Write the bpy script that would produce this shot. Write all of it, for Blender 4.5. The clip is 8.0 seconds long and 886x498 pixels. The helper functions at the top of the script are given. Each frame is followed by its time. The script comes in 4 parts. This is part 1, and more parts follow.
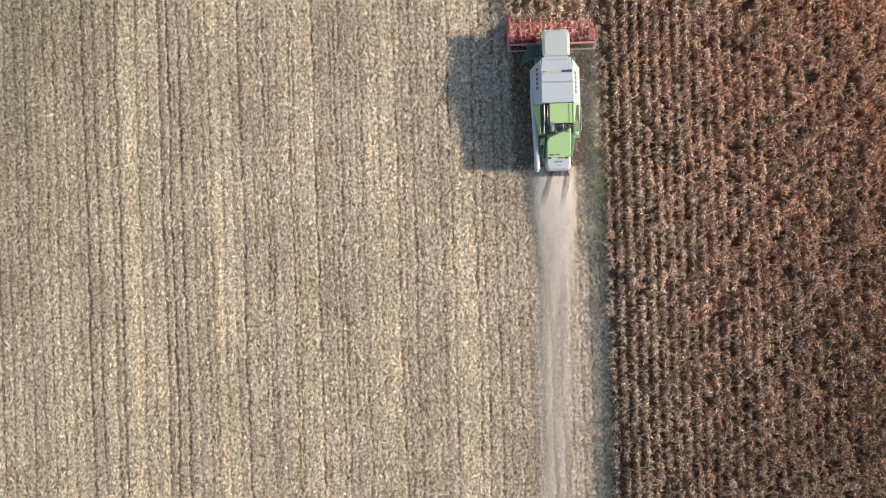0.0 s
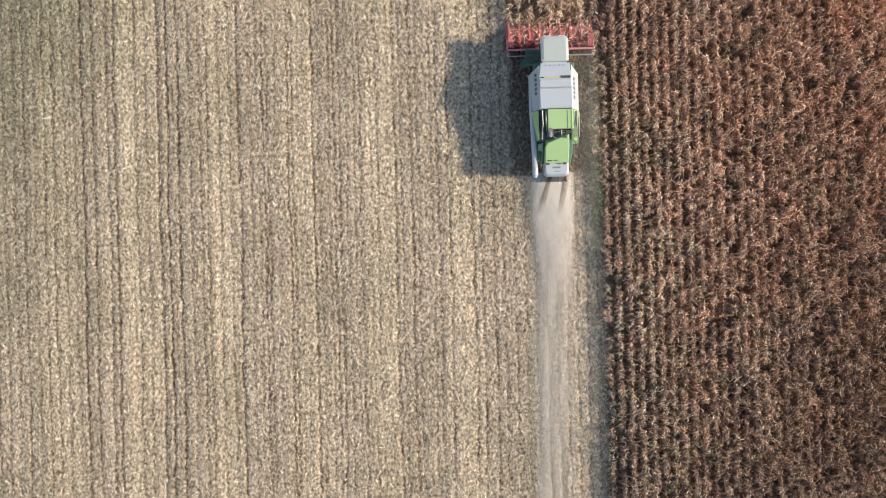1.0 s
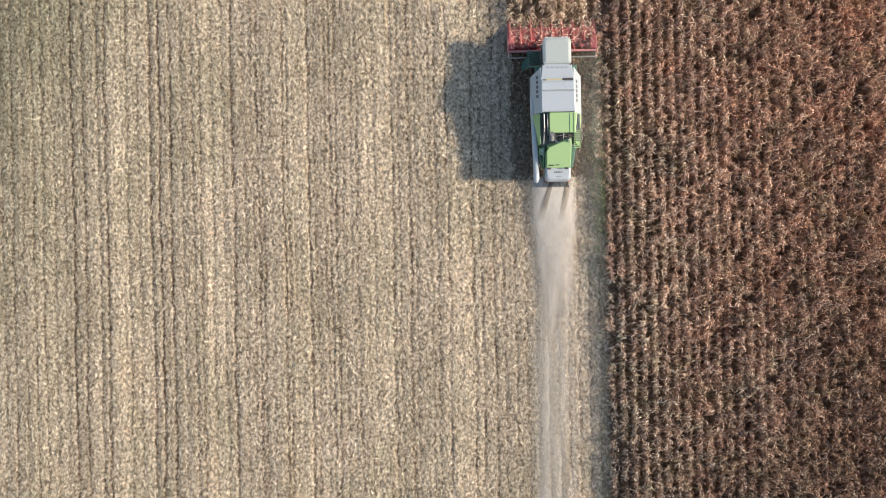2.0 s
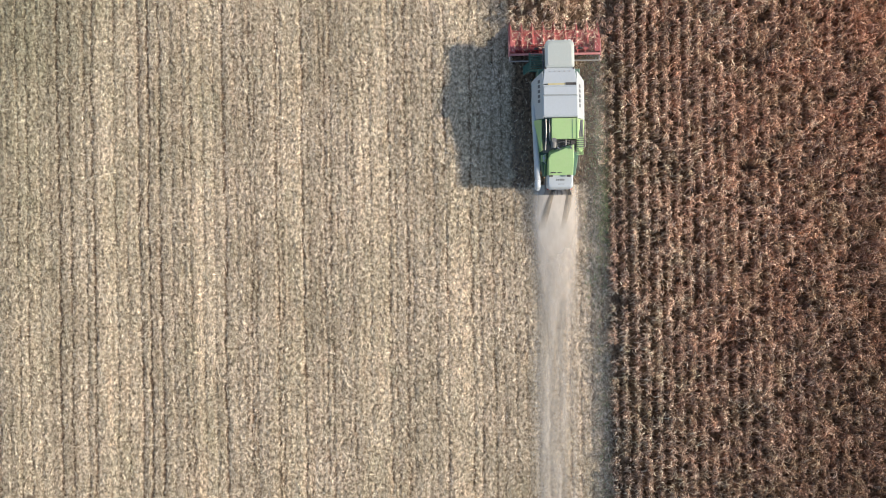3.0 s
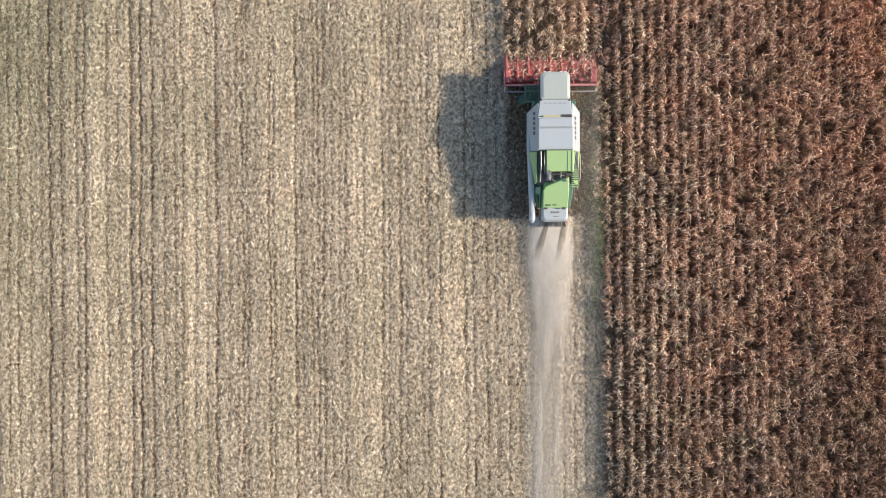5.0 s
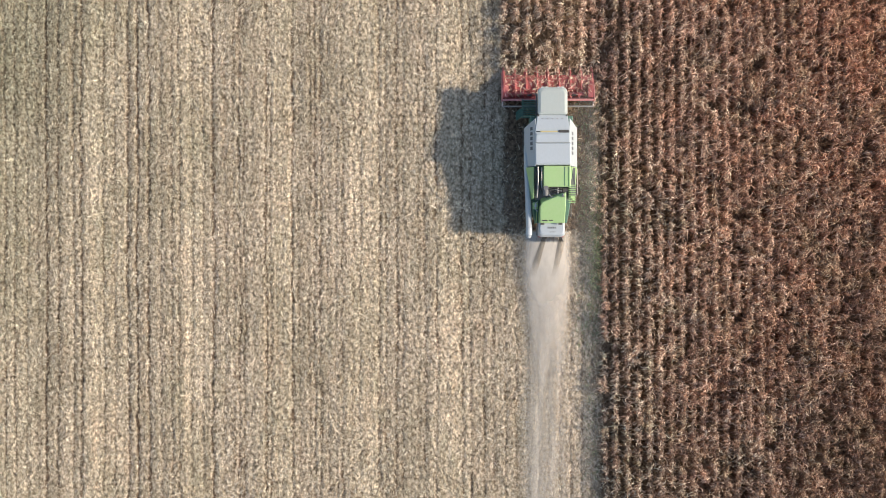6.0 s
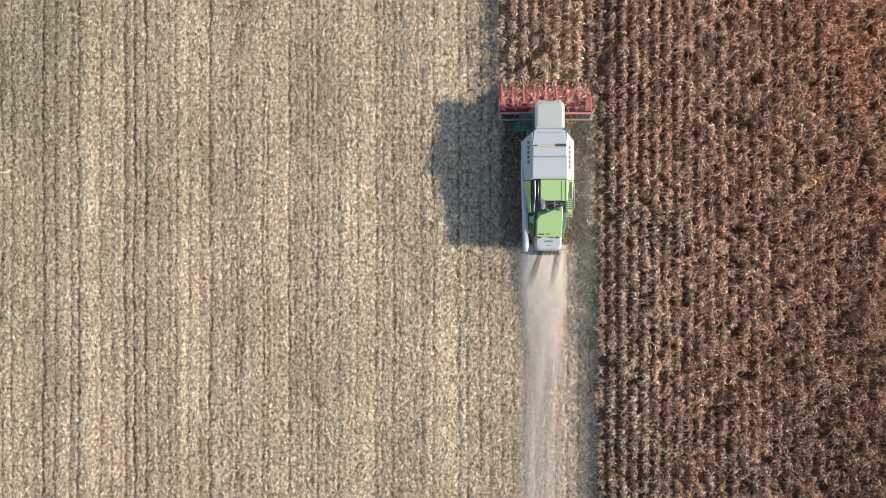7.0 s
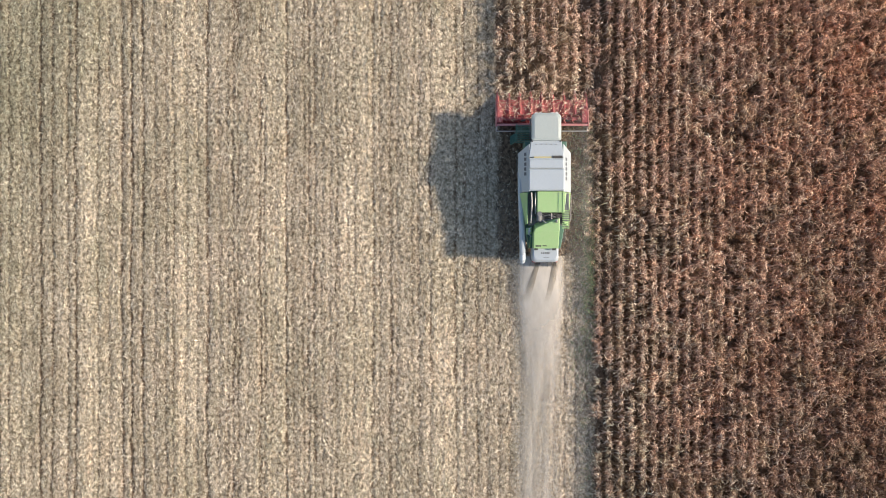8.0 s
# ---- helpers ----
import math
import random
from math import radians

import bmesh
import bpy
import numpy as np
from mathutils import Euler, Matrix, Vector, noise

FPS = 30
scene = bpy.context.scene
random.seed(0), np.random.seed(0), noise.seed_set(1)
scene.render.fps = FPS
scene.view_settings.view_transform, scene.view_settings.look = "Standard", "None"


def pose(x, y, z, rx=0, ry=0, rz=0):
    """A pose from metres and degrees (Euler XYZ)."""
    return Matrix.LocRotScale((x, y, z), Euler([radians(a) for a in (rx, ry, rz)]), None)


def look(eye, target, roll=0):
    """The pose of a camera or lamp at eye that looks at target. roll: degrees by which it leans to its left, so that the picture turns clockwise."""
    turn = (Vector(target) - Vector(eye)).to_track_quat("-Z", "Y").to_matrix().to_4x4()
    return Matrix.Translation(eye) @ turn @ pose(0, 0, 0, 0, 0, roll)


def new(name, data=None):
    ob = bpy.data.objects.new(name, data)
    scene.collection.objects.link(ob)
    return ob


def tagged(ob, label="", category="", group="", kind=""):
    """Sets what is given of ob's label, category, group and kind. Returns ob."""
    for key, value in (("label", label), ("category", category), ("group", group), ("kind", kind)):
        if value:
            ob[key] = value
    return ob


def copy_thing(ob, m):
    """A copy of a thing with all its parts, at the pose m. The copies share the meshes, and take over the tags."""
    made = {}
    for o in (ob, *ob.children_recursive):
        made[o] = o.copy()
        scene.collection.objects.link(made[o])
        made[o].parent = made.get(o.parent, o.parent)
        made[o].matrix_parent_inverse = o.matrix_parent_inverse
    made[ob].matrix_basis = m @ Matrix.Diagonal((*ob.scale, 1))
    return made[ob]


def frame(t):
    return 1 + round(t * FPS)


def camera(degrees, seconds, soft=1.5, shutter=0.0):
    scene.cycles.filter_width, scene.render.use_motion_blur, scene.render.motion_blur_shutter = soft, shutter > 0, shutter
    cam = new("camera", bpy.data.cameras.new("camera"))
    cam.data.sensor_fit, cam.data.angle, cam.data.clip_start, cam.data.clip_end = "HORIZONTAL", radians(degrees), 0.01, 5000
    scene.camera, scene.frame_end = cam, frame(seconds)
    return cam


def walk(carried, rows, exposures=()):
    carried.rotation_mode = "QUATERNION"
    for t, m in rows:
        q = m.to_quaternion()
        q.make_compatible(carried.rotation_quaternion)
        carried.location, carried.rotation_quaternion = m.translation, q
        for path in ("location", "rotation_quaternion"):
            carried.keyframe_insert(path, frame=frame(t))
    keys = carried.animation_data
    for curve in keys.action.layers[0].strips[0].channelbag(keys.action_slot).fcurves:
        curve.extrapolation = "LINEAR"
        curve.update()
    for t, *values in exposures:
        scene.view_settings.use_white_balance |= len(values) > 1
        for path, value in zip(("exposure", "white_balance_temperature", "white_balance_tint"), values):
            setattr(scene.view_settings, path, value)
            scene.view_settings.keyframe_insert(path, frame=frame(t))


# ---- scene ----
# Flight of a drone over a maize field, looking straight down; rows run along y.
cam = camera(38.0, 8.0, 1.0)
FLIGHT = [  # seconds, x, y, height, turn of the picture
    (0.0, -0.597, -1.785, 87.34, -1.85),
    (0.5, -0.500, -1.670, 87.31, -1.70),
    (1.0, -0.418, -1.450, 87.25, -1.50),
    (2.5, -0.232, -0.798, 83.49, -1.07),
    (3.0, -0.143, -0.452, 82.34, -0.91),
    (3.5, -0.025, 0.010, 82.03, -0.75),
    (4.0, 0.076, 0.525, 81.89, -0.64),
    (4.5, 0.182, 1.025, 81.79, -0.53),
    (6.0, 0.498, 2.418, 81.70, -0.16),
    (6.5, 0.597, 2.841, 81.69, -0.05),
    (7.0, 0.700, 3.236, 81.71, 0.01),
    (7.5, 0.800, 3.598, 81.75, 0.00),
    (8.0, 0.888, 3.959, 81.78, -0.03),
]
walk(cam, [(t, pose(x, y, z, 0, 0, turn)) for t, x, y, z, turn in FLIGHT])

# ---- light: a clear afternoon, the sun low over the standing maize ----
SUN_HEIGHT, SUN_SIDE = 30.0, 4.0  # degrees up, and round from +x towards -y
world = bpy.data.worlds.new("sky")
scene.world = world
world.use_nodes = True
wn = world.node_tree.nodes
sky = wn.new("ShaderNodeTexSky")
sky.sky_type = "NISHITA"
sky.sun_disc = False
sky.sun_elevation = radians(SUN_HEIGHT)
sky.sun_rotation = radians(90 + SUN_SIDE)
sky.dust_density = 1.0
wn["Background"].inputs["Strength"].default_value = 0.15
world.node_tree.links.new(sky.outputs["Color"], wn["Background"].inputs["Color"])
sun = new("sun", bpy.data.lights.new("sun", "SUN"))
sun.data.energy = 4.7
sun.data.angle = radians(3.0)
sun.data.color = (1.0, 0.897, 0.765)
sun.matrix_world = look((60 * math.cos(radians(SUN_SIDE)), -60 * math.sin(radians(SUN_SIDE)), 60 * math.tan(radians(SUN_HEIGHT))), (0, 0, 0))
scene.view_settings.exposure = 0.29

RNG = np.random.default_rng(7)
ROW = 0.69            # metres between two maize rows
PASS = 8 * ROW        # width of one pass of the harvester
SWATH = 6.6           # middle of the newest chaff swath
Y0, Y1 = -22.0, 24.0  # stretch of field with single plants
BANDS = ((-23.35, 0.34), (-21.75, 0.5), (-19.85, 0.24), (-15.75, 0.14))  # pale pressed chaff: middle, half width
EDGE = 10.7           # first standing row beside the cut strip


# ---- materials ----
def material(name, rough=0.8, metal=0.0):
    m = bpy.data.materials.new(name)
    m.use_nodes = True
    b = m.node_tree.nodes["Principled BSDF"]
    b.inputs["Roughness"].default_value = rough
    b.inputs["Metallic"].default_value = metal
    return m, m.node_tree, b


def add(tree, kind, **values):
    n = tree.nodes.new(kind)
    for k, v in values.items():
        if k in n.inputs:
            n.inputs[k].default_value = v
        else:
            setattr(n, k, v)
    return n


def math_node(tree, op, a, b=None):
    n = tree.nodes.new("ShaderNodeMath")
    n.operation = op
    for i, v in enumerate((a, b)):
        if v is None:
            continue
        if isinstance(v, (int, float)):
            n.inputs[i].default_value = v
        else:
            tree.links.new(v, n.inputs[i])
    return n.outputs[0]


def mix(tree, fac, a, b, blend="MIX"):
    n = tree.nodes.new("ShaderNodeMix")
    n.data_type, n.blend_type = "RGBA", blend
    for i, v in ((0, fac), (6, a), (7, b)):
        if isinstance(v, (int, float)):
            n.inputs[i].default_value = v
        elif isinstance(v, tuple):
            n.inputs[i].default_value = (*v, 1)
        else:
            tree.links.new(v, n.inputs[i])
    return n.outputs[2]


def ramp(tree, value, stops):
    n = tree.nodes.new("ShaderNodeValToRGB")
    while len(n.color_ramp.elements) < len(stops):
        n.color_ramp.elements.new(0.5)
    for e, (p, c) in zip(n.color_ramp.elements, stops):
        e.position = p
        e.color = (*c, 1) if isinstance(c, tuple) else (c, c, c, 1)
    tree.links.new(value, n.inputs[0])
    return n.outputs[0]


def place_noise(tree, scale, detail=4.0, rough=0.6):
    """Noise over the place itself, with a scale for each axis."""
    geo = tree.nodes.new("ShaderNodeNewGeometry")
    mp = tree.nodes.new("ShaderNodeMapping")
    mp.inputs["Scale"].default_value = scale
    tree.links.new(geo.outputs["Position"], mp.inputs["Vector"])
    n = add(tree, "ShaderNodeTexNoise", Scale=1.0, Detail=detail, Roughness=rough)
    tree.links.new(mp.outputs[0], n.inputs["Vector"])
    return n.outputs[0]


def bump(tree, bsdf, height, strength, distance):
    n = add(tree, "ShaderNodeBump", Strength=strength, Distance=distance)
    tree.links.new(height, n.inputs["Height"])
    tree.links.new(n.outputs[0], bsdf.inputs["Normal"])


def swath_mask(tree):
    """1 on the pale chaff swaths that each pass left, 0 between them."""
    geo = tree.nodes.new("ShaderNodeNewGeometry")
    sep = tree.nodes.new("ShaderNodeSeparateXYZ")
    tree.links.new(geo.outputs["Position"], sep.inputs[0])
    wob = math_node(tree, "MULTIPLY", place_noise(tree, (0.5, 0.35, 0.5)), 1.6)
    x = math_node(tree, "ADD", sep.outputs[0], wob)
    f = math_node(tree, "FRACT", math_node(tree, "DIVIDE", math_node(tree, "SUBTRACT", x, SWATH + 0.8 - PASS / 2 - 20 * PASS), PASS))
    d = math_node(tree, "ABSOLUTE", math_node(tree, "SUBTRACT", f, 0.5))
    return ramp(tree, d, [(0.0, 1.0), (0.13, 0.85), (0.26, 0.0)])


def field_tints(tree, colour):
    """The slow colour changes of the cut field: swaths, damp or weedy patches, streaks along the rows."""
    c = mix(tree, math_node(tree, "MULTIPLY", swath_mask(tree), 0.8), colour, (1.2, 1.21, 1.19), "MULTIPLY")
    patch = ramp(tree, place_noise(tree, (0.16, 0.11, 0.2), 3.0), [(0.36, (0.87, 0.875, 0.84)), (0.62, (1.06, 1.06, 1.06))])
    c = mix(tree, 1.0, c, patch, "MULTIPLY")
    streak = ramp(tree, place_noise(tree, (1.5, 0.035, 0.2), 3.0), [(0.34, (0.93, 0.925, 0.91)), (0.64, (1.05, 1.05, 1.05))])
    c = mix(tree, 1.0, c, streak, "MULTIPLY")
    blotch = ramp(tree, place_noise(tree, (1.6, 0.9, 0.3), 3.0), [(0.34, (0.87, 0.865, 0.845)), (0.5, (1.0, 1.0, 1.0)), (0.66, (1.09, 1.08, 1.08))])
    c = mix(tree, 1.0, c, blotch, "MULTIPLY")
    clump = ramp(tree, place_noise(tree, (5.0, 4.0, 0.5), 2.0), [(0.36, (0.56, 0.53, 0.485)), (0.5, (0.99, 0.985, 0.975)), (0.64, (1.26, 1.26, 1.26))])
    c = mix(tree, 1.0, c, clump, "MULTIPLY")
    # older, weathered passes far from the standing maize are greyer; the tilt along y paints in dimmer light towards
    # -x, +y
    geo = tree.nodes.new("ShaderNodeNewGeometry")
    sep = tree.nodes.new("ShaderNodeSeparateXYZ")
    tree.links.new(geo.outputs["Position"], sep.inputs[0])
    age_and_shade = ramp(tree, math_node(tree, "DIVIDE", math_node(tree, "ADD", math_node(tree, "SUBTRACT", sep.outputs[0], math_node(tree, "MULTIPLY", sep.outputs[1], 0.45)), 34.0), 40.0), [(0.0, (0.72, 0.755, 0.7)), (0.22, (0.98, 0.985, 0.97)), (0.5, (1.08, 1.075, 1.075)), (0.75, (1.12, 1.115, 1.12))])
    c = mix(tree, 1.0, c, age_and_shade, "MULTIPLY")
    for middle, half in BANDS:
        off = math_node(tree, "ABSOLUTE", math_node(tree, "SUBTRACT", sep.outputs[0], middle))
        c = mix(tree, ramp(tree, math_node(tree, "DIVIDE", off, 2 * half), [(0.3, 0.6), (0.65, 0.0)]), c, mix(tree, 1.0, c, (1.24, 1.24, 1.25), "MULTIPLY"))
    rusty = ramp(tree, place_noise(tree, (1.1, 0.16, 0.4), 3.0), [(0.5, 0.0), (0.7, 0.35)])
    c = mix(tree, rusty, c, mix(tree, 1.0, c, (1.03, 0.93, 0.86), "MULTIPLY"))
    mouldy = ramp(tree, place_noise(tree, (0.7, 0.4, 0.7), 3.0), [(0.54, 0.0), (0.72, 0.7)])
    return mix(tree, mouldy, c, mix(tree, 1.0, c, (0.9, 0.93, 0.885), "MULTIPLY"))


def ground_material():
    m, t, b = material("cut_field_soil", 0.95)
    trash = ramp(t, place_noise(t, (9, 7, 6), 6.0, 0.75), [(0.3, (0.3, 0.24, 0.17)), (0.5, (0.52, 0.43, 0.32)), (0.72, (0.68, 0.58, 0.45))])
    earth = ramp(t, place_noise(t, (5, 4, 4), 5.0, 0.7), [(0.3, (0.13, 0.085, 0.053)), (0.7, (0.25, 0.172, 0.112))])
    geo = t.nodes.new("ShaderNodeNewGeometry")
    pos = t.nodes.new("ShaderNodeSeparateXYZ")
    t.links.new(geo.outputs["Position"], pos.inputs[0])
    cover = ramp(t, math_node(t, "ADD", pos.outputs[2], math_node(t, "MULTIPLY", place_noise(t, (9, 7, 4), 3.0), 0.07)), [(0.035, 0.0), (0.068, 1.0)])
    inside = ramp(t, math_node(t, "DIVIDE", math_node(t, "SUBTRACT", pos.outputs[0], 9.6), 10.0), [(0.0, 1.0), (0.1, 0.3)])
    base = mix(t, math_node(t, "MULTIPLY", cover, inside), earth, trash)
    fine = place_noise(t, (30, 22, 20), 4.0, 0.8)
    base = mix(t, 0.55, base, ramp(t, fine, [(0.35, (0.45, 0.43, 0.4)), (0.65, (1.3, 1.28, 1.25))]), "MULTIPLY")
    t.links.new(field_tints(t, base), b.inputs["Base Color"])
    bump(t, b, fine, 0.9, 0.06)
    return m


def island_material(name, stops, tints=False, translucent=0.0, rough=0.85, broad=None):
    """Dry plant matter: every loose piece takes its own tone."""
    m, t, b = material(name, rough)
    geo = t.nodes.new("ShaderNodeNewGeometry")
    c = ramp(t, geo.outputs["Random Per Island"], stops)
    grain = ramp(t, place_noise(t, (40, 40, 40), 2.0), [(0.3, 0.8), (0.7, 1.15)])
    c = mix(t, 0.8, c, grain, "MULTIPLY")
    if tints:
        c = field_tints(t, c)
    if broad:
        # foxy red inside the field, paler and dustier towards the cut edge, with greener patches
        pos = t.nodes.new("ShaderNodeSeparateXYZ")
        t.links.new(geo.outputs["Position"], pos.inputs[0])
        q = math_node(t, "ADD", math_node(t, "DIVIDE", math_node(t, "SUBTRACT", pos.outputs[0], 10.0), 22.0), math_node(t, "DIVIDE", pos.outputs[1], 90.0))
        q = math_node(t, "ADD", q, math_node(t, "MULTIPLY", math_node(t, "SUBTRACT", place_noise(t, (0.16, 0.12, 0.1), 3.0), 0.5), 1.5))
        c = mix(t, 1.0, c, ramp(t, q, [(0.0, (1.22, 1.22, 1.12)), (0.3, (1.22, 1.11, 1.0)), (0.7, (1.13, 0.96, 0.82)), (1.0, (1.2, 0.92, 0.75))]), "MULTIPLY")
        # dimmer light towards +x and -y, painted into the leaf colour
        corner_shade = ramp(t, math_node(t, "ADD", math_node(t, "DIVIDE", pos.outputs[1], 44.0), math_node(t, "SUBTRACT", 1.15, math_node(t, "DIVIDE", pos.outputs[0], 40.0))), [(0.2, 0.66), (0.7, 0.98)])
        c = mix(t, 1.0, c, corner_shade, "MULTIPLY")
        c = mix(t, 1.0, c, ramp(t, place_noise(t, (0.8, 0.6, 0.2), 2.0), [(0.34, (0.9, 0.94, 0.87)), (0.48, (1.0, 1.0, 1.0)), (0.64, (1.1, 1.03, 1.0))]), "MULTIPLY")
        c = mix(t, 1.0, c, ramp(t, place_noise(t, (3.2, 2.6, 0.3), 2.0), [(0.36, 0.68), (0.5, 1.0), (0.64, 1.25)]), "MULTIPLY")
    t.links.new(c, b.inputs["Base Color"])
    b.inputs["Specular IOR Level"].default_value = 0.25
    if translucent:
        tr = t.nodes.new("ShaderNodeBsdfTranslucent")
        t.links.new(c, tr.inputs["Color"])
        ms = add(t, "ShaderNodeMixShader", Fac=translucent)
        t.links.new(b.outputs[0], ms.inputs[1])
        t.links.new(tr.outputs[0], ms.inputs[2])
        t.links.new(ms.outputs[0], t.nodes["Material Output"].inputs["Surface"])
    return m


def paint(name, colour, rough=0.4, dust=0.3, metal=0.0, dust_colour=(0.42, 0.36, 0.28)):
    """Painted sheet metal under harvest dust, with scuffs and streaks."""
    m, t, b = material(name, rough, metal)
    fine = place_noise(t, (14, 6, 10), 5.0, 0.7)
    blot = place_noise(t, (1.7, 1.2, 1.5), 4.0, 0.65)
    d = math_node(t, "MULTIPLY", ramp(t, blot, [(0.3, 0.25), (0.7, 1.0)]), ramp(t, fine, [(0.3, 0.3), (0.7, 1.0)]))
    d = math_node(t, "MULTIPLY", d, dust)
    c = mix(t, d, colour, dust_colour)
    c = mix(t, 0.35, c, ramp(t, fine, [(0.3, 0.82), (0.7, 1.1)]), "MULTIPLY")
    t.links.new(c, b.inputs["Base Color"])
    t.links.new(math_node(t, "ADD", math_node(t, "MULTIPLY", d, 0.6), rough), b.inputs["Roughness"])
    bump(t, b, blot, 0.12, 0.03)
    return m


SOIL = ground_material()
LITTER = island_material("straw_litter", [(0.0, (0.2, 0.145, 0.095)), (0.2, (0.44, 0.355, 0.255)), (0.55, (0.62, 0.53, 0.405)), (0.88, (0.72, 0.635, 0.5)), (1.0, (0.82, 0.74, 0.615))], True, 0.12)
CHAFF = island_material("chaff", [(0.0, (0.48, 0.41, 0.31)), (1.0, (0.72, 0.65, 0.54))], False, 0.15)
STUMP = island_material("maize_stump", [(0.0, (0.3, 0.24, 0.15)), (1.0, (0.55, 0.46, 0.32))])
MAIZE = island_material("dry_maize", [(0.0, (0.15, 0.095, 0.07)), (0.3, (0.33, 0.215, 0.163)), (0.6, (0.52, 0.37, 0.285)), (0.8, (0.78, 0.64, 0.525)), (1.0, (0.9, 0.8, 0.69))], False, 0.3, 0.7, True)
WEED = island_material("green_weed", [(0.0, (0.13, 0.155, 0.075)), (1.0, (0.33, 0.37, 0.2))], False, 0.3)
DUST = island_material("dust", [(0.0, (0.74, 0.67, 0.58)), (1.0, (0.86, 0.8, 0.72))], False, 0.4)

WHITE = paint("white_paint", (0.44, 0.475, 0.49), 0.4, 0.2)
ROOF = paint("cab_roof_paint", (0.42, 0.455, 0.42), 0.5, 0.3)
GREEN = paint("light_green_paint", (0.33, 0.5, 0.2), 0.4, 0.28)
DARKGREEN = paint("dark_green_paint", (0.03, 0.13, 0.09), 0.45, 0.3)
RED = paint("red_paint", (0.45, 0.05, 0.055), 0.5, 0.7, 0.0, (0.5, 0.3, 0.27))
FADED = paint("faded_red_paint", (0.5, 0.14, 0.13), 0.6, 0.8, 0.0, (0.55, 0.38, 0.34))
STEEL = paint("worn_steel", (0.4, 0.38, 0.36), 0.4, 0.5, 0.6)
GREY = paint("grey_machinery", (0.12, 0.125, 0.13), 0.5, 0.35)
BLACK = paint("black_plastic", (0.02, 0.02, 0.022), 0.5, 0.25)
RUBBER = paint("tyre_rubber", (0.025, 0.024, 0.023), 0.8, 0.5)
LETTERS = paint("lettering_paint", (0.08, 0.09, 0.11), 0.5, 0.2)
YELLOW = paint("yellow_paint", (0.55, 0.46, 0.2), 0.5, 0.4)
CREAM = paint("cream_frame_paint", (0.62, 0.5, 0.45), 0.5, 0.45)
LAMP, _, lb = material("lamp_glass", 0.1)
lb.inputs["Base Color"].default_value = (0.8, 0.8, 0.78, 1)
REDLAMP, _, lb = material("red_lamp_glass", 0.15)
lb.inputs["Base Color"].default_value = (0.5, 0.02, 0.02, 1)
GLASS, _, lb = material("tinted_glass", 0.05)
lb.inputs["Base Color"].default_value = (0.25, 0.32, 0.3, 1)
lb.inputs["Transmission Weight"].default_value = 0.9
lb.inputs["IOR"].default_value = 1.45


# ---- mesh helpers ----
def part(name, bm, mat, parent, label=""):
    """One mesh under a thing or a part, in the thing's own measures."""
    me = bpy.data.meshes.new(name)
    bmesh.ops.recalc_face_normals(bm, faces=bm.faces)
    bm.to_mesh(me)
    bm.free()
    me.materials.append(mat)
    ob = new(name, me)
    ob.parent = parent
    if label:
        ob["label"] = label
    return ob


def soften(bm, width, segments=2):
    if width:
        sharp = [e for e in bm.edges if len(e.link_faces) == 2 and e.calc_face_angle(0) > 0.5]
        bmesh.ops.bevel(bm, geom=sharp, offset=width, segments=segments, affect="EDGES", profile=0.5, clamp_overlap=True)
    return bm


def block(x0, x1, y0, y1, z0, z1, bevel=0.02, bm=None):
    own = bmesh.new()
    bmesh.ops.create_cube(own, size=1.0)
    for v in own.verts:
        v.co = Vector((x0 + (v.co.x + 0.5) * (x1 - x0), y0 + (v.co.y + 0.5) * (y1 - y0), z0 + (v.co.z + 0.5) * (z1 - z0)))
    soften(own, bevel)
    return join(bm, own)


def join(bm, own):
    if bm is None:
        return own
    me = bpy.data.meshes.new("joined")
    own.to_mesh(me)
    own.free()
    bm.from_mesh(me)
    bpy.data.meshes.remove(me)
    return bm


def loft(sections, bevel=0.0, bm=None, segments=2):
    """A closed solid through outlines that have the same number of points."""
    own = bmesh.new()
    rings = [[own.verts.new(p) for p in s] for s in sections]
    n = len(rings[0])
    for a, b in zip(rings, rings[1:]):
        for i in range(n):
            own.faces.new((a[i], a[(i + 1) % n], b[(i + 1) % n], b[i]))
    own.faces.new(rings[0])
    own.faces.new(rings[-1])
    bmesh.ops.recalc_face_normals(own, faces=own.faces)
    soften(own, bevel, segments)
    return join(bm, own)


def tube(points, radius, sides=10, bm=None):
    """A round bar along a line of points."""
    own = bmesh.new()
    pts = [Vector(p) for p in points]
    rings = []
    for i, p in enumerate(pts):
        way = (pts[min(i + 1, len(pts) - 1)] - pts[max(i - 1, 0)]).normalized()
        side = way.cross(Vector((0, 0, 1)) if abs(way.z) < 0.9 else Vector((1, 0, 0))).normalized()
        up = side.cross(way)
        r = radius[i] if isinstance(radius, (list, tuple)) else radius
        rings.append([own.verts.new(p + (side * math.cos(a) + up * math.sin(a)) * r) for a in [2 * math.pi * k / sides for k in range(sides)]])
    for a, b in zip(rings, rings[1:]):
        for k in range(sides):
            own.faces.new((a[k], a[(k + 1) % sides], b[(k + 1) % sides], b[k]))
    own.faces.new(rings[0])
    own.faces.new(rings[-1])
    return join(bm, own)


def sheet(corners, thick, bevel=0.008, bm=None):
    """A thick plate over a flat outline."""
    pts = [Vector(c) for c in corners]
    nrm = (pts[1] - pts[0]).cross(pts[-1] - pts[0]).normalized() * thick
    return loft([[p - nrm for p in pts], pts], bevel, bm, 1)


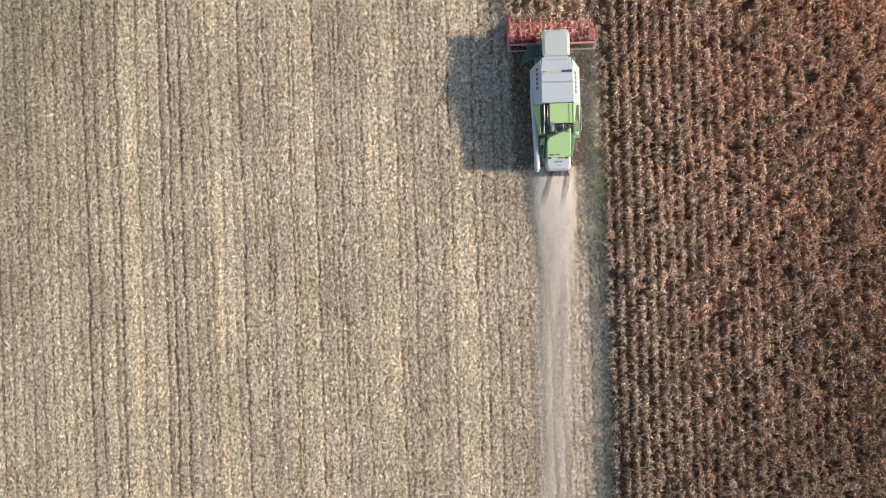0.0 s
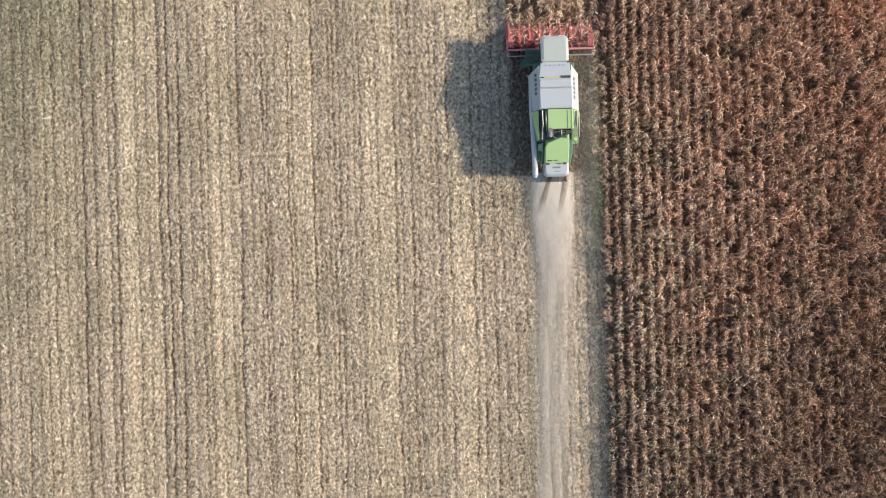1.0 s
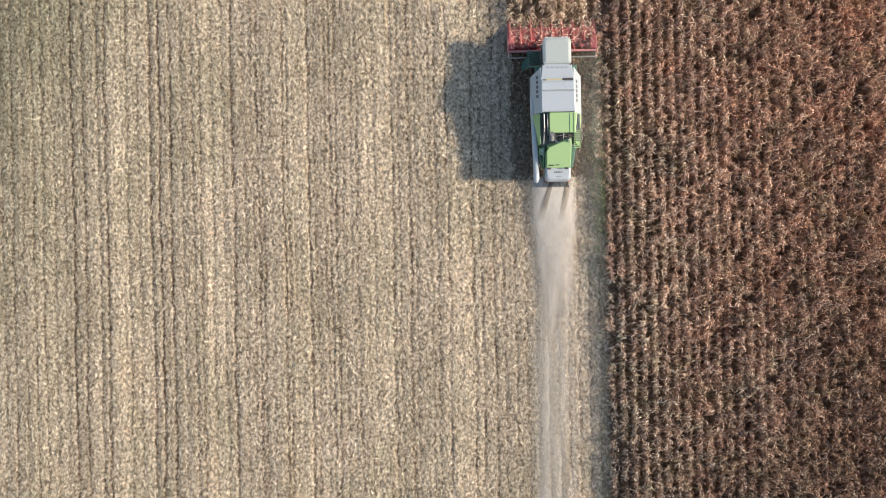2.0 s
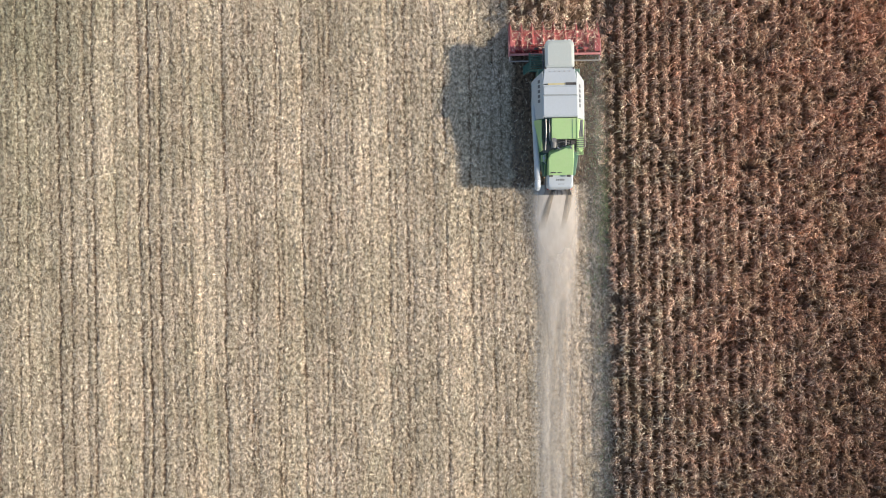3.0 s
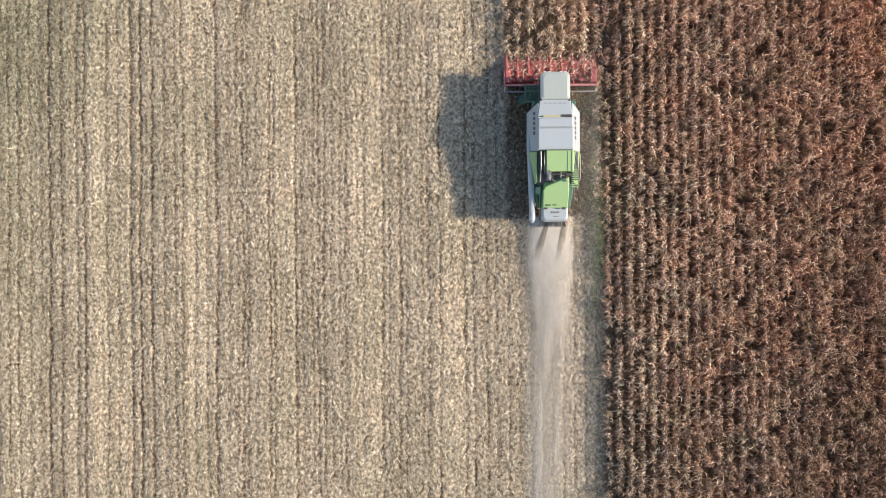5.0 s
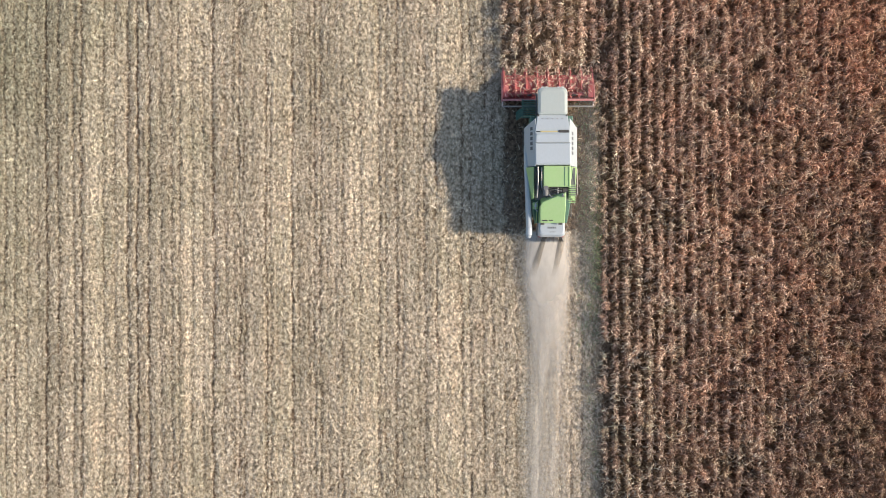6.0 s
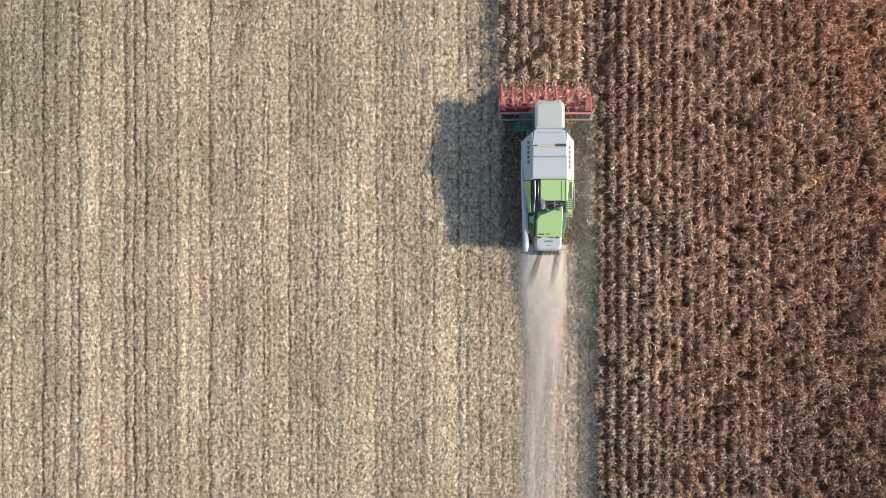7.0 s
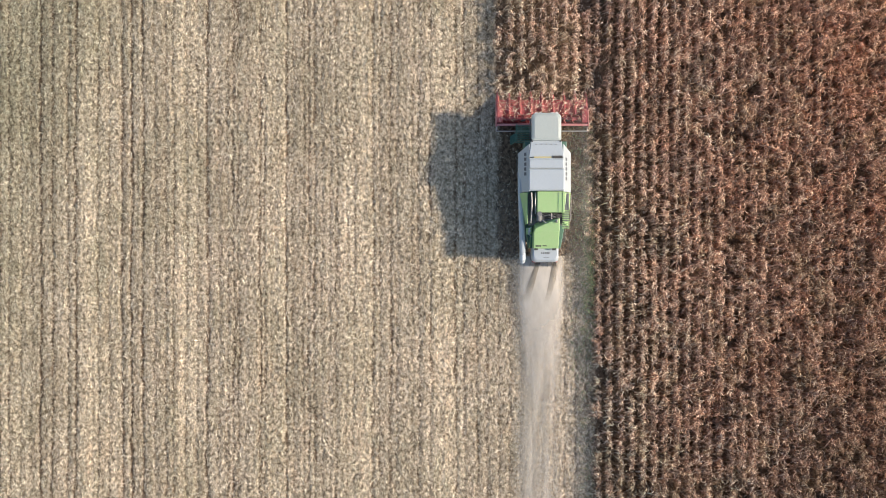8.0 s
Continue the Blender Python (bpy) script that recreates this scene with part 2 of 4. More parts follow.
def outline(x0, x1, y0, y1, r_front, r_back, z, steps=4):
    """A rectangle with rounded corners; y1 is its front."""
    pts = []
    for cx, cy, r, a0 in ((x1 - r_front, y1 - r_front, r_front, 0), (x0 + r_front, y1 - r_front, r_front, 90), (x0 + r_back, y0 + r_back, r_back, 180), (x1 - r_back, y0 + r_back, r_back, 270)):
        for k in range(steps + 1):
            a = radians(a0 + 90 * k / steps)
            pts.append((cx + r * math.cos(a), cy + r * math.sin(a), z))
    return pts


def smooth(ob):
    for p in ob.data.polygons:
        p.use_smooth = True
    return ob


def mesh_from(name, verts, faces, mat):
    """A mesh out of arrays: verts (n, 3), faces (m, 4) or (m, 3)."""
    me = bpy.data.meshes.new(name)
    verts = np.ascontiguousarray(verts, dtype=np.float32)
    faces = np.ascontiguousarray(faces, dtype=np.int32)
    k = faces.shape[1]
    me.vertices.add(len(verts))
    me.vertices.foreach_set("co", verts.ravel())
    me.loops.add(faces.size)
    me.loops.foreach_set("vertex_index", faces.ravel())
    me.polygons.add(len(faces))
    me.polygons.foreach_set("loop_start", np.arange(0, faces.size, k, dtype=np.int32))
    me.update(calc_edges=True)
    me.materials.append(mat)
    return new(name, me)


# ---- ground: one sheet out to the horizon ----
WHEELINGS = ((-26.66, 0.75), (-25.28, 0.45), (-24.64, 0.95), (-23.91, 0.85), (-22.94, 0.7), (-22.44, 0.95), (-21.03, 0.7), (-20.34, 0.6),
             (-19.48, 0.85), (-18.9, 1.0), (-18.18, 0.9), (-17.42, 0.6), (-16.7, 0.55), (-15.44, 0.6), (-14.72, 0.5), (-14.07, 0.9), (-13.35, 0.5),
             (-12.41, 0.7), (-11.58, 0.4), (-10.43, 0.7), (-9.71, 0.4), (-9.06, 0.95), (-7.65, 0.85), (-6.79, 0.45), (-6.28, 0.4), (-4.77, 0.6),
             (-3.54, 0.85), (-2.03, 0.6), (-0.65, 0.6), (0.07, 0.8), (0.79, 0.4), (2.23, 0.8), (3.67, 0.6))  # bare lines: place across, strength


def row_lines():
    """How bare the ground is across the field: dark lines along the old rows, each with its own strength."""
    rng = np.random.default_rng(21)
    xs = np.arange(-50, 50, 0.02)
    bare = np.zeros(len(xs))
    known = np.array([x for x, _ in WHEELINGS])
    faint = [(4.45 + ROW * k, rng.uniform(0.5, 0.85)) for k in range(-78, 66)]
    faint = [(x, f) for x, f in faint if np.min(np.abs(known - x)) > 0.3]
    for c, force in (*WHEELINGS, *faint):
        bare = np.maximum(bare, force * np.exp(-((xs - c) / rng.uniform(0.09, 0.14)) ** 2))
    for c, half in BANDS:
        bare = bare * (1 - np.exp(-((xs - c) / half) ** 4))
    return xs, bare


LINES = row_lines()


GRID = np.random.default_rng(5).uniform(0, 1, (2, 256, 256))


def grid_noise(u, v, layer):
    """Smooth random values between 0 and 1 over a grid of cells."""
    iu, iv = np.floor(u).astype(int), np.floor(v).astype(int)
    fu, fv = u - iu, v - iv
    fu, fv = fu * fu * (3 - 2 * fu), fv * fv * (3 - 2 * fv)
    g = GRID[layer]
    a, b = g[iu % 256, iv % 256], g[(iu + 1) % 256, iv % 256]
    c, d = g[iu % 256, (iv + 1) % 256], g[(iu + 1) % 256, (iv + 1) % 256]
    return (a * (1 - fu) + b * fu) * (1 - fv) + (c * (1 - fu) + d * fu) * fv


def bareness(x, y):
    xx = x + 0.035 * np.sin(y * 0.3 + x * 0.6) + 0.012 * np.sin(y * 1.7 + x) + 0.16 * (grid_noise(x / 0.5 + 3.1, y / 0.45, 1) - 0.5) + 0.1 * (grid_noise(x / 0.25, y / 0.2, 0) - 0.5)
    broken = 0.4 + 1.25 * grid_noise(x / ROW, y / 0.5, 0) * (0.5 + grid_noise(x / 0.4 + 7.3, y / 0.25, 1))
    broken = broken + np.interp(x, (-20, -8), (0.45, 0.0))  # the oldest passes keep clean lines
    return np.interp(xx, *LINES) * np.clip(broken, 0, 1)


def uncovered(x, y):
    """1 on the strip between header and chopper, where no straw lies yet."""
    wob = 0.5 * (grid_noise(x / 0.5, y / 0.6, 1) - 0.5)
    return np.clip((3.0 - np.abs(x - 7.1) + wob) / 0.5, 0, 1) * np.clip((y - 3.0 + wob) / 0.8, 0, 1) * np.clip((13.2 - y + wob) / 0.6, 0, 1)


def uncut(x, y):
    """1 under the standing maize, where the soil is open."""
    ahead = np.clip((y - 13.3) / 0.4, 0, 1) * np.clip((x - 4.15) / 0.2, 0, 1)
    return np.maximum(ahead, np.clip((x - 10.4) / 0.3, 0, 1))


def ground_height(x, y):
    """Low ridges of trash along the old maize rows."""
    h = 0.045 - 0.055 * np.maximum(np.maximum(bareness(x, y), 1.1 * uncovered(x, y)), 1.2 * uncut(x, y)) + 0.006 * np.sin(x * 3.1 + 1.3 * np.sin(y * 0.6)) + 0.006 * np.sin(y * 2.3 + 2.0 * np.sin(x * 1.7))
    return h * np.clip((45 - np.abs(x)) / 8, 0, 1) * np.clip((38 - np.abs(y)) / 8, 0, 1)


def build_ground():
    gx = np.concatenate([[-2500, -600, -150, -70], np.arange(-45, -34.5, 1.0), np.arange(-34, 11.5, 0.09), np.arange(12, 46.01, 0.5), [70, 150, 600, 2500]])
    gy = np.concatenate([[-2500, -600, -150, -70], np.arange(-40, -23, 1.0), np.arange(-23, 25, 0.28), np.arange(25, 40.01, 1.0), [70, 150, 600, 2500]])
    X, Y = np.meshgrid(gx, gy)
    v = np.stack([X, Y, ground_height(X, Y)], -1).reshape(-1, 3)
    n = len(gx)
    i = (np.arange(len(gy) - 1)[:, None] * n + np.arange(n - 1)[None, :]).ravel()
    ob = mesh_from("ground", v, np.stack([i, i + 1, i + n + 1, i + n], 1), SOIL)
    smooth(ob)
    tagged(ob, "wide field of brown soil and pale maize trash in rows", "field", kind="structure")


build_ground()


# ---- trash on the cut field ----
def flakes(px, py, pz, length, width, az, tilt, curl, name, mat):
    """Bent strips of leaf and stalk, three cross sections each."""
    n = len(px)
    ca, sa = np.cos(az), np.sin(az)
    v = np.zeros((n, 6, 3))
    roll = RNG.normal(0, 0.5, n)
    for s, q in enumerate((-0.5, 0.0, 0.5)):
        along = q * length
        z = pz + np.sin(tilt) * along + (0.25 - q * q) * curl
        w = width * (1.0 if s == 1 else 0.55)
        for side, sg in enumerate((-0.5, 0.5)):
            off = sg * w
            v[:, s * 2 + side, 0] = px + ca * along * np.cos(tilt) - sa * off * np.cos(roll)
            v[:, s * 2 + side, 1] = py + sa * along * np.cos(tilt) + ca * off * np.cos(roll)
            v[:, s * 2 + side, 2] = z + off * np.sin(roll)
    slope = (ground_height(px + 0.06, py) - ground_height(px - 0.06, py)) / 0.12
    v[:, :, 2] += slope[:, None] * (v[:, :, 0] - px[:, None])
    base = (np.arange(n) * 6)[:, None]
    f = np.concatenate([base + np.array([[0, 2, 3, 1]]), base + np.array([[2, 4, 5, 3]])], 0)
    return mesh_from(name, v.reshape(-1, 3), f, mat)


def build_litter():
    n = 370000
    x = RNG.uniform(-33.5, 10.9, n)
    y = RNG.uniform(Y0, Y1, n)
    keep = RNG.uniform(0, 1, n) > 1.15 * bareness(x + RNG.normal(0, 0.03, n), y) ** 1.8
    keep &= RNG.uniform(0, 1, n) < 0.05 + 1.6 * grid_noise(x / 0.26, y / 0.3, 1)
    keep &= RNG.uniform(0, 1, n) > np.maximum(0.93 * uncovered(x, y), 0.85 * uncut(x, y))
    x, y = x[keep], y[keep]
    n = len(x)
    big = RNG.uniform(0, 1, n) ** 2.0
    length = 0.11 + 0.29 * big
    width = 0.02 + 0.022 * RNG.uniform(0, 1, n) + 0.014 * big ** 4
    az = np.where(RNG.uniform(0, 1, n) < 0.3, np.pi / 2 + RNG.normal(0, 0.5, n), RNG.uniform(0, np.pi, n))
    tilt = RNG.normal(0, 0.26, n)
    z = ground_height(x, y) + 0.015 + 0.4 * length * np.abs(np.sin(tilt)) + RNG.uniform(0, 0.03, n)
    ob = flakes(x, y, z, length, width, az, tilt, RNG.uniform(-0.02, 0.12, n), "maize_litter", LITTER)
    tagged(ob, "pale chopped maize stalks and leaves strewn over cut ground", "litter", kind="stuff")
    # fine chaff on the newest swath behind the harvester
    n = 26000
    x = np.concatenate([RNG.normal(SWATH - 0.25, 0.42, n), RNG.normal(SWATH + 0.75, 0.25, n // 4)])
    n = len(x)
    y = RNG.uniform(Y0, 3.4, n)
    ob = flakes(x, y, ground_height(x, y) + RNG.uniform(0.05, 0.12, n), RNG.uniform(0.04, 0.12, n), RNG.uniform(0.02, 0.045, n), RNG.uniform(0, np.pi, n), RNG.normal(0, 0.2, n), np.full(n, 0.01), "chaff_swath", CHAFF)
    tagged(ob, "pale dusty swath of chaff lying behind the harvester", "chaff", kind="stuff")


def build_stumps():
    """Cut maize stalks left standing in their rows."""
    xs, ys = [], []
    for k in range(-55, 8):
        yy = np.arange(Y0, Y1 if k < 0 else 12.6, 0.19)
        yy = yy + RNG.normal(0, 0.05, len(yy))
        keep = RNG.uniform(0, 1, len(yy)) < 0.8
        ys.append(yy[keep])
        xs.append(4.45 + ROW * k + RNG.normal(0, 0.03, keep.sum()))
    x, y = np.concatenate(xs), np.concatenate(ys)
    n = len(x)
    h = RNG.uniform(0.12, 0.3, n)
    lx, ly = RNG.normal(0, 0.06, n), RNG.normal(0.03, 0.06, n)
    v = np.zeros((n, 8, 3))
    for i, (sx, sy) in enumerate(((-1, -1), (1, -1), (1, 1), (-1, 1))):
        v[:, i] = np.stack([x + sx * 0.013, y + sy * 0.013, ground_height(x, y) - 0.02], 1)
        v[:, i + 4] = np.stack([x + sx * 0.011 + lx, y + sy * 0.011 + ly, h + RNG.uniform(-0.015, 0.015, n)], 1)
    b = (np.arange(n) * 8)[:, None]
    f = np.concatenate([b + np.array([q]) for q in ((4, 5, 6, 7), (0, 1, 5, 4), (1, 2, 6, 5), (2, 3, 7, 6), (3, 0, 4, 7))], 0)
    tagged(mesh_from("maize_stubble", v.reshape(-1, 3), f, STUMP), "short cut maize stumps standing in straight rows", "stubble", kind="stuff")


build_litter()
build_stumps()


# ---- standing maize ----
HOLES = ((19.2, 2.5, 0.4), (18.9, -2.0, 0.36), (27.2, 9.0, 0.36), (17.4, 11.5, 0.36), (24.5, -8.0, 0.4), (20.5, 14.0, 0.36), (29.0, -1.0, 0.4), (17.2, -11.0, 0.36))


def joined(pieces):
    """Several (verts, faces) arrays as one."""
    verts, faces, count = [], [], 0
    for v, f in pieces:
        verts.append(v)
        faces.append(f + count)
        count += len(v)
    return np.concatenate(verts), np.concatenate(faces)


def strips(v, quads):
    """Faces for n equal pieces whose corners stand in v (n, corners, 3)."""
    base = (np.arange(v.shape[0]) * v.shape[1])[:, None]
    return v.reshape(-1, 3), np.concatenate([base + np.array([q]) for q in quads], 0)


def maize_parts(bx, y, tall, messy, slim=1.0):
    """Dry maize plants at bx, y: stalks, arching leaves, tassels and hanging ears."""
    n = len(y)
    h = RNG.normal(tall, 0.1, n) + (0.4 + 0.3 * messy) * (grid_noise(bx / 0.8, y / 0.75, 0) - 0.5) * min(1.0, tall - 0.6) * 2.0
    lean = RNG.normal(0, 0.04 + 0.05 * messy, (n, 2))
    v = np.zeros((n, 6, 3))
    for i in range(3):
        a = 2 * np.pi * i / 3
        v[:, i] = np.stack([bx + 0.014 * np.cos(a), y + 0.014 * np.sin(a), np.full(n, -0.03)], 1)
        v[:, i + 3] = np.stack([bx + lean[:, 0] * h + 0.008 * np.cos(a), y + lean[:, 1] * h + 0.008 * np.sin(a), h], 1)
    stalk = [strips(v, ((0, 1, 4, 3), (1, 2, 5, 4), (2, 0, 3, 5)))]
    leaves = []
    L = 15
    comb = -2.3 + 2.6 * (grid_noise(bx / 0.9 + 5.0, y / 0.8, 1) - 0.5)  # tufts hang over to one side
    S = np.linspace(0, 1, 5)
    W = np.array([0.55, 1.0, 0.9, 0.6, 0.08])
    for k in range(L):
        q = 0.34 + 0.65 * k / (L - 1)
        az = np.where(RNG.uniform(0, 1, n) < 0.62, comb + RNG.normal(0, 0.8, n), RNG.uniform(0, 2 * np.pi, n))
        length = RNG.uniform(0.5, 0.85, n) * slim
        wide = RNG.uniform(0.03, 0.052, n) * (1.8 if k < 7 else 1.0)
        length = np.where(RNG.uniform(0, 1, n) < 0.14, length * 1.4, length)
        rise = RNG.uniform(0.5, 1.1, n)
        droop = RNG.uniform(1.2, 2.1, n)
        if k > 8:  # the upper leaves stand more erect
            rise, droop = rise + 0.45, droop + 0.15
        bend = RNG.normal(0, 1.0 if k < 7 else 1.5, n)
        twist0, twist1 = RNG.normal(0, 0.3, n), RNG.normal(0, 0.6, n)
        wind = length * RNG.uniform(-0.1, 0.45, n)  # a breeze combs the leaves over
        ox, oy, oz = bx + lean[:, 0] * h * q + RNG.normal(0, 0.08, n), y + lean[:, 1] * h * q + RNG.normal(0, 0.08, n), h * q + RNG.normal(0, 0.06, n)
        v = np.zeros((n, 10, 3))
        for i, s in enumerate(S):
            a = az + bend * s
            r = length * (0.72 * s - 0.26 * s * s)
            z = np.maximum(oz + length * (rise * s - droop * s * s), 0.05)
            tw = twist0 + twist1 * s
            for side, sg in enumerate((-0.5, 0.5)):
                w = sg * wide * W[i]
                v[:, i * 2 + side, 0] = ox + np.cos(a) * r - 0.5 * wind * s * s - np.sin(a) * w * np.cos(tw)
                v[:, i * 2 + side, 1] = oy + np.sin(a) * r - 0.6 * wind * s * s + np.cos(a) * w * np.cos(tw)
                v[:, i * 2 + side, 2] = z + w * np.sin(tw)
        leaves.append(strips(v, [(2 * i, 2 * i + 2, 2 * i + 3, 2 * i + 1) for i in range(4)]))
    tassel = []
    for k in range(4):
        az = RNG.uniform(0, 2 * np.pi, n)
        ln = RNG.uniform(0.14, 0.28, n)
        out = RNG.uniform(0.1, 0.8, n)
        ox, oy = bx + lean[:, 0] * h, y + lean[:, 1] * h
        v = np.zeros((n, 4, 3))
        for i, s in enumerate((0.0, 1.0)):
            for side, sg in enumerate((-0.014, 0.014)):
                v[:, i * 2 + side] = np.stack([ox + np.cos(az) * ln * out * s - np.sin(az) * sg, oy + np.sin(az) * ln * out * s + np.cos(az) * sg, h - 0.02 + ln * s * (1 - 0.5 * out)], 1)
        tassel.append(strips(v, ((0, 2, 3, 1),)))
    az = RNG.uniform(0, 2 * np.pi, n)
    v = np.zeros((n, 6, 3))
    ez = h * RNG.uniform(0.42, 0.52, n)
    cx, cy = bx + lean[:, 0] * ez + 0.06 * np.cos(az), y + lean[:, 1] * ez + 0.06 * np.sin(az)
    v[:, 0] = np.stack([cx, cy, ez + 0.06], 1)
    v[:, 5] = np.stack([cx + 0.07 * np.cos(az), cy + 0.07 * np.sin(az), ez - 0.16], 1)
    for i in range(4):
        a = np.pi / 2 * i
        v[:, i + 1] = np.stack([cx + 0.02 * np.cos(az) + 0.032 * np.cos(a), cy + 0.02 * np.sin(az) + 0.032 * np.sin(a), ez - 0.03], 1)
    ear = [strips(v, [(0, 1 + i, 5, 1 + (i + 1) % 4) for i in range(4)])]
    return {"stalk": joined(stalk), "foliage": joined(leaves), "tassel": joined(tassel), "ear": joined(ear)}


def maize_spots(x, y0, y1, thin):
    """Where the plants of one row stand."""
    y = np.arange(y0, y1, 0.16)
    y = y + RNG.normal(0, 0.03, len(y))
    keep = RNG.uniform(0, 1, len(y)) < 0.94 * thin * np.clip(0.45 + 1.2 * grid_noise(np.full(len(y), x / ROW * 3.0 + 0.5), y / 0.42, 0), 0, 1.05)
    for hx, hy, hr in HOLES:
        keep &= (x - hx) ** 2 + ((y - hy) * 0.7) ** 2 > hr * hr
    y = y[keep]
    n = len(y)
    messy = float(np.clip((x - EDGE) / 20, 0, 1))
    bx = x + RNG.normal(0, 0.03 + 0.04 * messy, n) + 0.03 * np.sin(y * 0.5 + x * 2.0) + 0.02 * np.sin(y * 2.1 + x * 5.0)
    return bx, y, messy


def maize_row(bx, y, tall, messy, slim, label):
    """The plants of one row that nobody would tell apart, as one mesh."""
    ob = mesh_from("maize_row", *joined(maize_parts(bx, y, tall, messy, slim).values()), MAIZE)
    return tagged(ob, label, "maize", "rows of standing maize", "stuff")


def single_plants():
    """A few plants, each with stalk, foliage, tassel and ear, to be set out one by one."""
    made = []
    for k in range(14):
        root = new("maize_plant")
        for name, (v, f) in maize_parts(np.zeros(1), np.zeros(1), 1.5, 0.0, 0.72).items():
            mesh_from(name, v, f, MAIZE).parent = root
        made.append(root)
    return made


def plant_out(stock, used, bx, y, tall, label, group):
    """Sets single plants at their places; the first ones are the stock itself."""
    for px, py in zip(bx, y):
        size = tall / 1.5 * RNG.normal(1, 0.07)
        m = Matrix.Translation((px, py, 0)) @ Matrix.Rotation(RNG.normal(0, 0.35), 4, "Z")
        if used[0] < len(stock):
            ob = stock[used[0]]
            ob.matrix_basis = m
        else:
            ob = copy_thing(stock[int(RNG.integers(len(stock)))], m)
        used[0] += 1
        ob.scale = (1.0, 1.0, size)
        tagged(ob, label, "maize plant", group)


STOCK, USED = single_plants(), [0]
for k in range(31):
    bx, y, messy = maize_spots(EDGE + ROW * k, Y0, Y1, (0.6, 0.85, 1.0)[min(k, 2)])
    tall = (0.85, 1.12, 1.36, 1.52)[min(k, 3)]
    if k == 0:
        near = (y > -9) & (y < 15)
        plant_out(STOCK, USED, bx[near], y[near], tall, "dry brown maize plant at the cut edge", "maize plants along the cut edge")
        bx, y = bx[~near], y[~near]
    maize_row(bx, y, tall, messy, min(1.0, 0.76 + 0.03 * k), "row of tall dry brown maize standing uncut")
for k in range(8):
    bx, y, messy = maize_spots(4.45 + ROW * k, 13.95, Y1, 0.4 if k == 0 else 0.66)
    tall = (0.85, 1.1, 1.3, 1.4)[min(k, 3)]
    near = y < 17.6
    plant_out(STOCK, USED, bx[near], y[near], tall, "dry brown maize plant about to meet the header", "maize plants before the header")
    maize_row(bx[~near], y[~near], tall, 0.0, 0.66, "row of dry maize just ahead of the red header")


for x, y0, y1, thin in ((EDGE - 0.52, 1.5, 14.0, 0.36), (EDGE - 0.6, 14.0, 19.0, 0.5), (EDGE - 0.3, -8.0, 0.0, 0.15)):
    bx, y, messy = maize_spots(x, y0, y1, thin)
    plant_out(STOCK, USED, bx, y, 0.75, "stunted pale maize plant leaning into the cut strip", "maize plants along the cut edge")


def build_weeds():
    n = 1500
    m = n // 3
    x = np.concatenate([RNG.normal(10.15, 0.22, m), RNG.normal(9.9, 0.3, m), RNG.uniform(8.9, 10.4, n - 2 * m)])
    y = np.concatenate([RNG.normal(2.6, 2.3, m), RNG.uniform(Y0, 12, m), RNG.uniform(-4.0, 12.0, n - 2 * m)])
    z = np.concatenate([RNG.uniform(0.2, 0.9, m), RNG.uniform(0.1, 0.4, m), RNG.uniform(0.08, 0.2, n - 2 * m)])
    ob = flakes(x, y, z, RNG.uniform(0.12, 0.4, n), RNG.uniform(0.025, 0.055, n), RNG.uniform(0, 6.28, n), RNG.normal(0, 0.6, n), RNG.uniform(0, 0.1, n), "green_weeds", WEED)
    tagged(ob, "dull green weeds along the edge of the maize", "weeds", kind="stuff")


build_weeds()


# ---- the harvester, nose towards +y; measures from the middle of its base ----
HX, HY = 7.18, 7.6


def wheel(parent, x, y, radius, width, lugs):
    inner = -1 if x > 0 else 1
    bm = bmesh.new()
    prof = [(-0.5, 0.62), (-0.5, 0.9), (-0.4, 0.97), (0.4, 0.97), (0.5, 0.9), (0.5, 0.62)]
    rings = []
    for k in range(28):
        a = 2 * math.pi * k / 28
        rings.append([bm.verts.new((x + u * width, y + math.cos(a) * r * radius, radius + math.sin(a) * r * radius)) for u, r in prof])
    for a, b in zip(rings, rings[1:] + rings[:1]):
        for i in range(len(prof)):
            j = (i + 1) % len(prof)
            bm.faces.new((a[i], a[j], b[j], b[i]))
    for k in range(lugs):
        a = 2 * math.pi * k / lugs
        for s in (-1, 1):
            pts = []
            for r in (0.955, 1.0):
                for u, da in ((0.02, -0.05), (0.5, 0.12), (0.5, 0.2), (0.02, 0.03)):
                    aa = a + da + (math.pi / lugs if s > 0 else 0)
                    pts.append((x + s * u * width, y + math.cos(aa) * r * radius, radius + math.sin(aa) * r * radius))
            loft([pts[:4], pts[4:]], 0, bm)
    w = part("wheel", bm, RUBBER, parent, "dusty black lugged tyre")
    rim = tube([(x - inner * 0.2 * width, y, radius), (x - inner * 0.32 * width, y, radius), (x - inner * 0.42 * width, y, radius)], [0.2 * radius, 0.6 * radius, 0.64 * radius], 24)
    tube([(x - inner * 0.16 * width, y, radius), (x - inner * 0.36 * width, y, radius)], 0.16 * radius, 12, rim)
    tube([(x + 0.42 * width, y, radius), (x - 0.42 * width, y, radius)], [0.62 * radius, 0.62 * radius], 24, rim)
    smooth(part("rim", rim, CREAM, w, "cream painted wheel rim"))
    return w


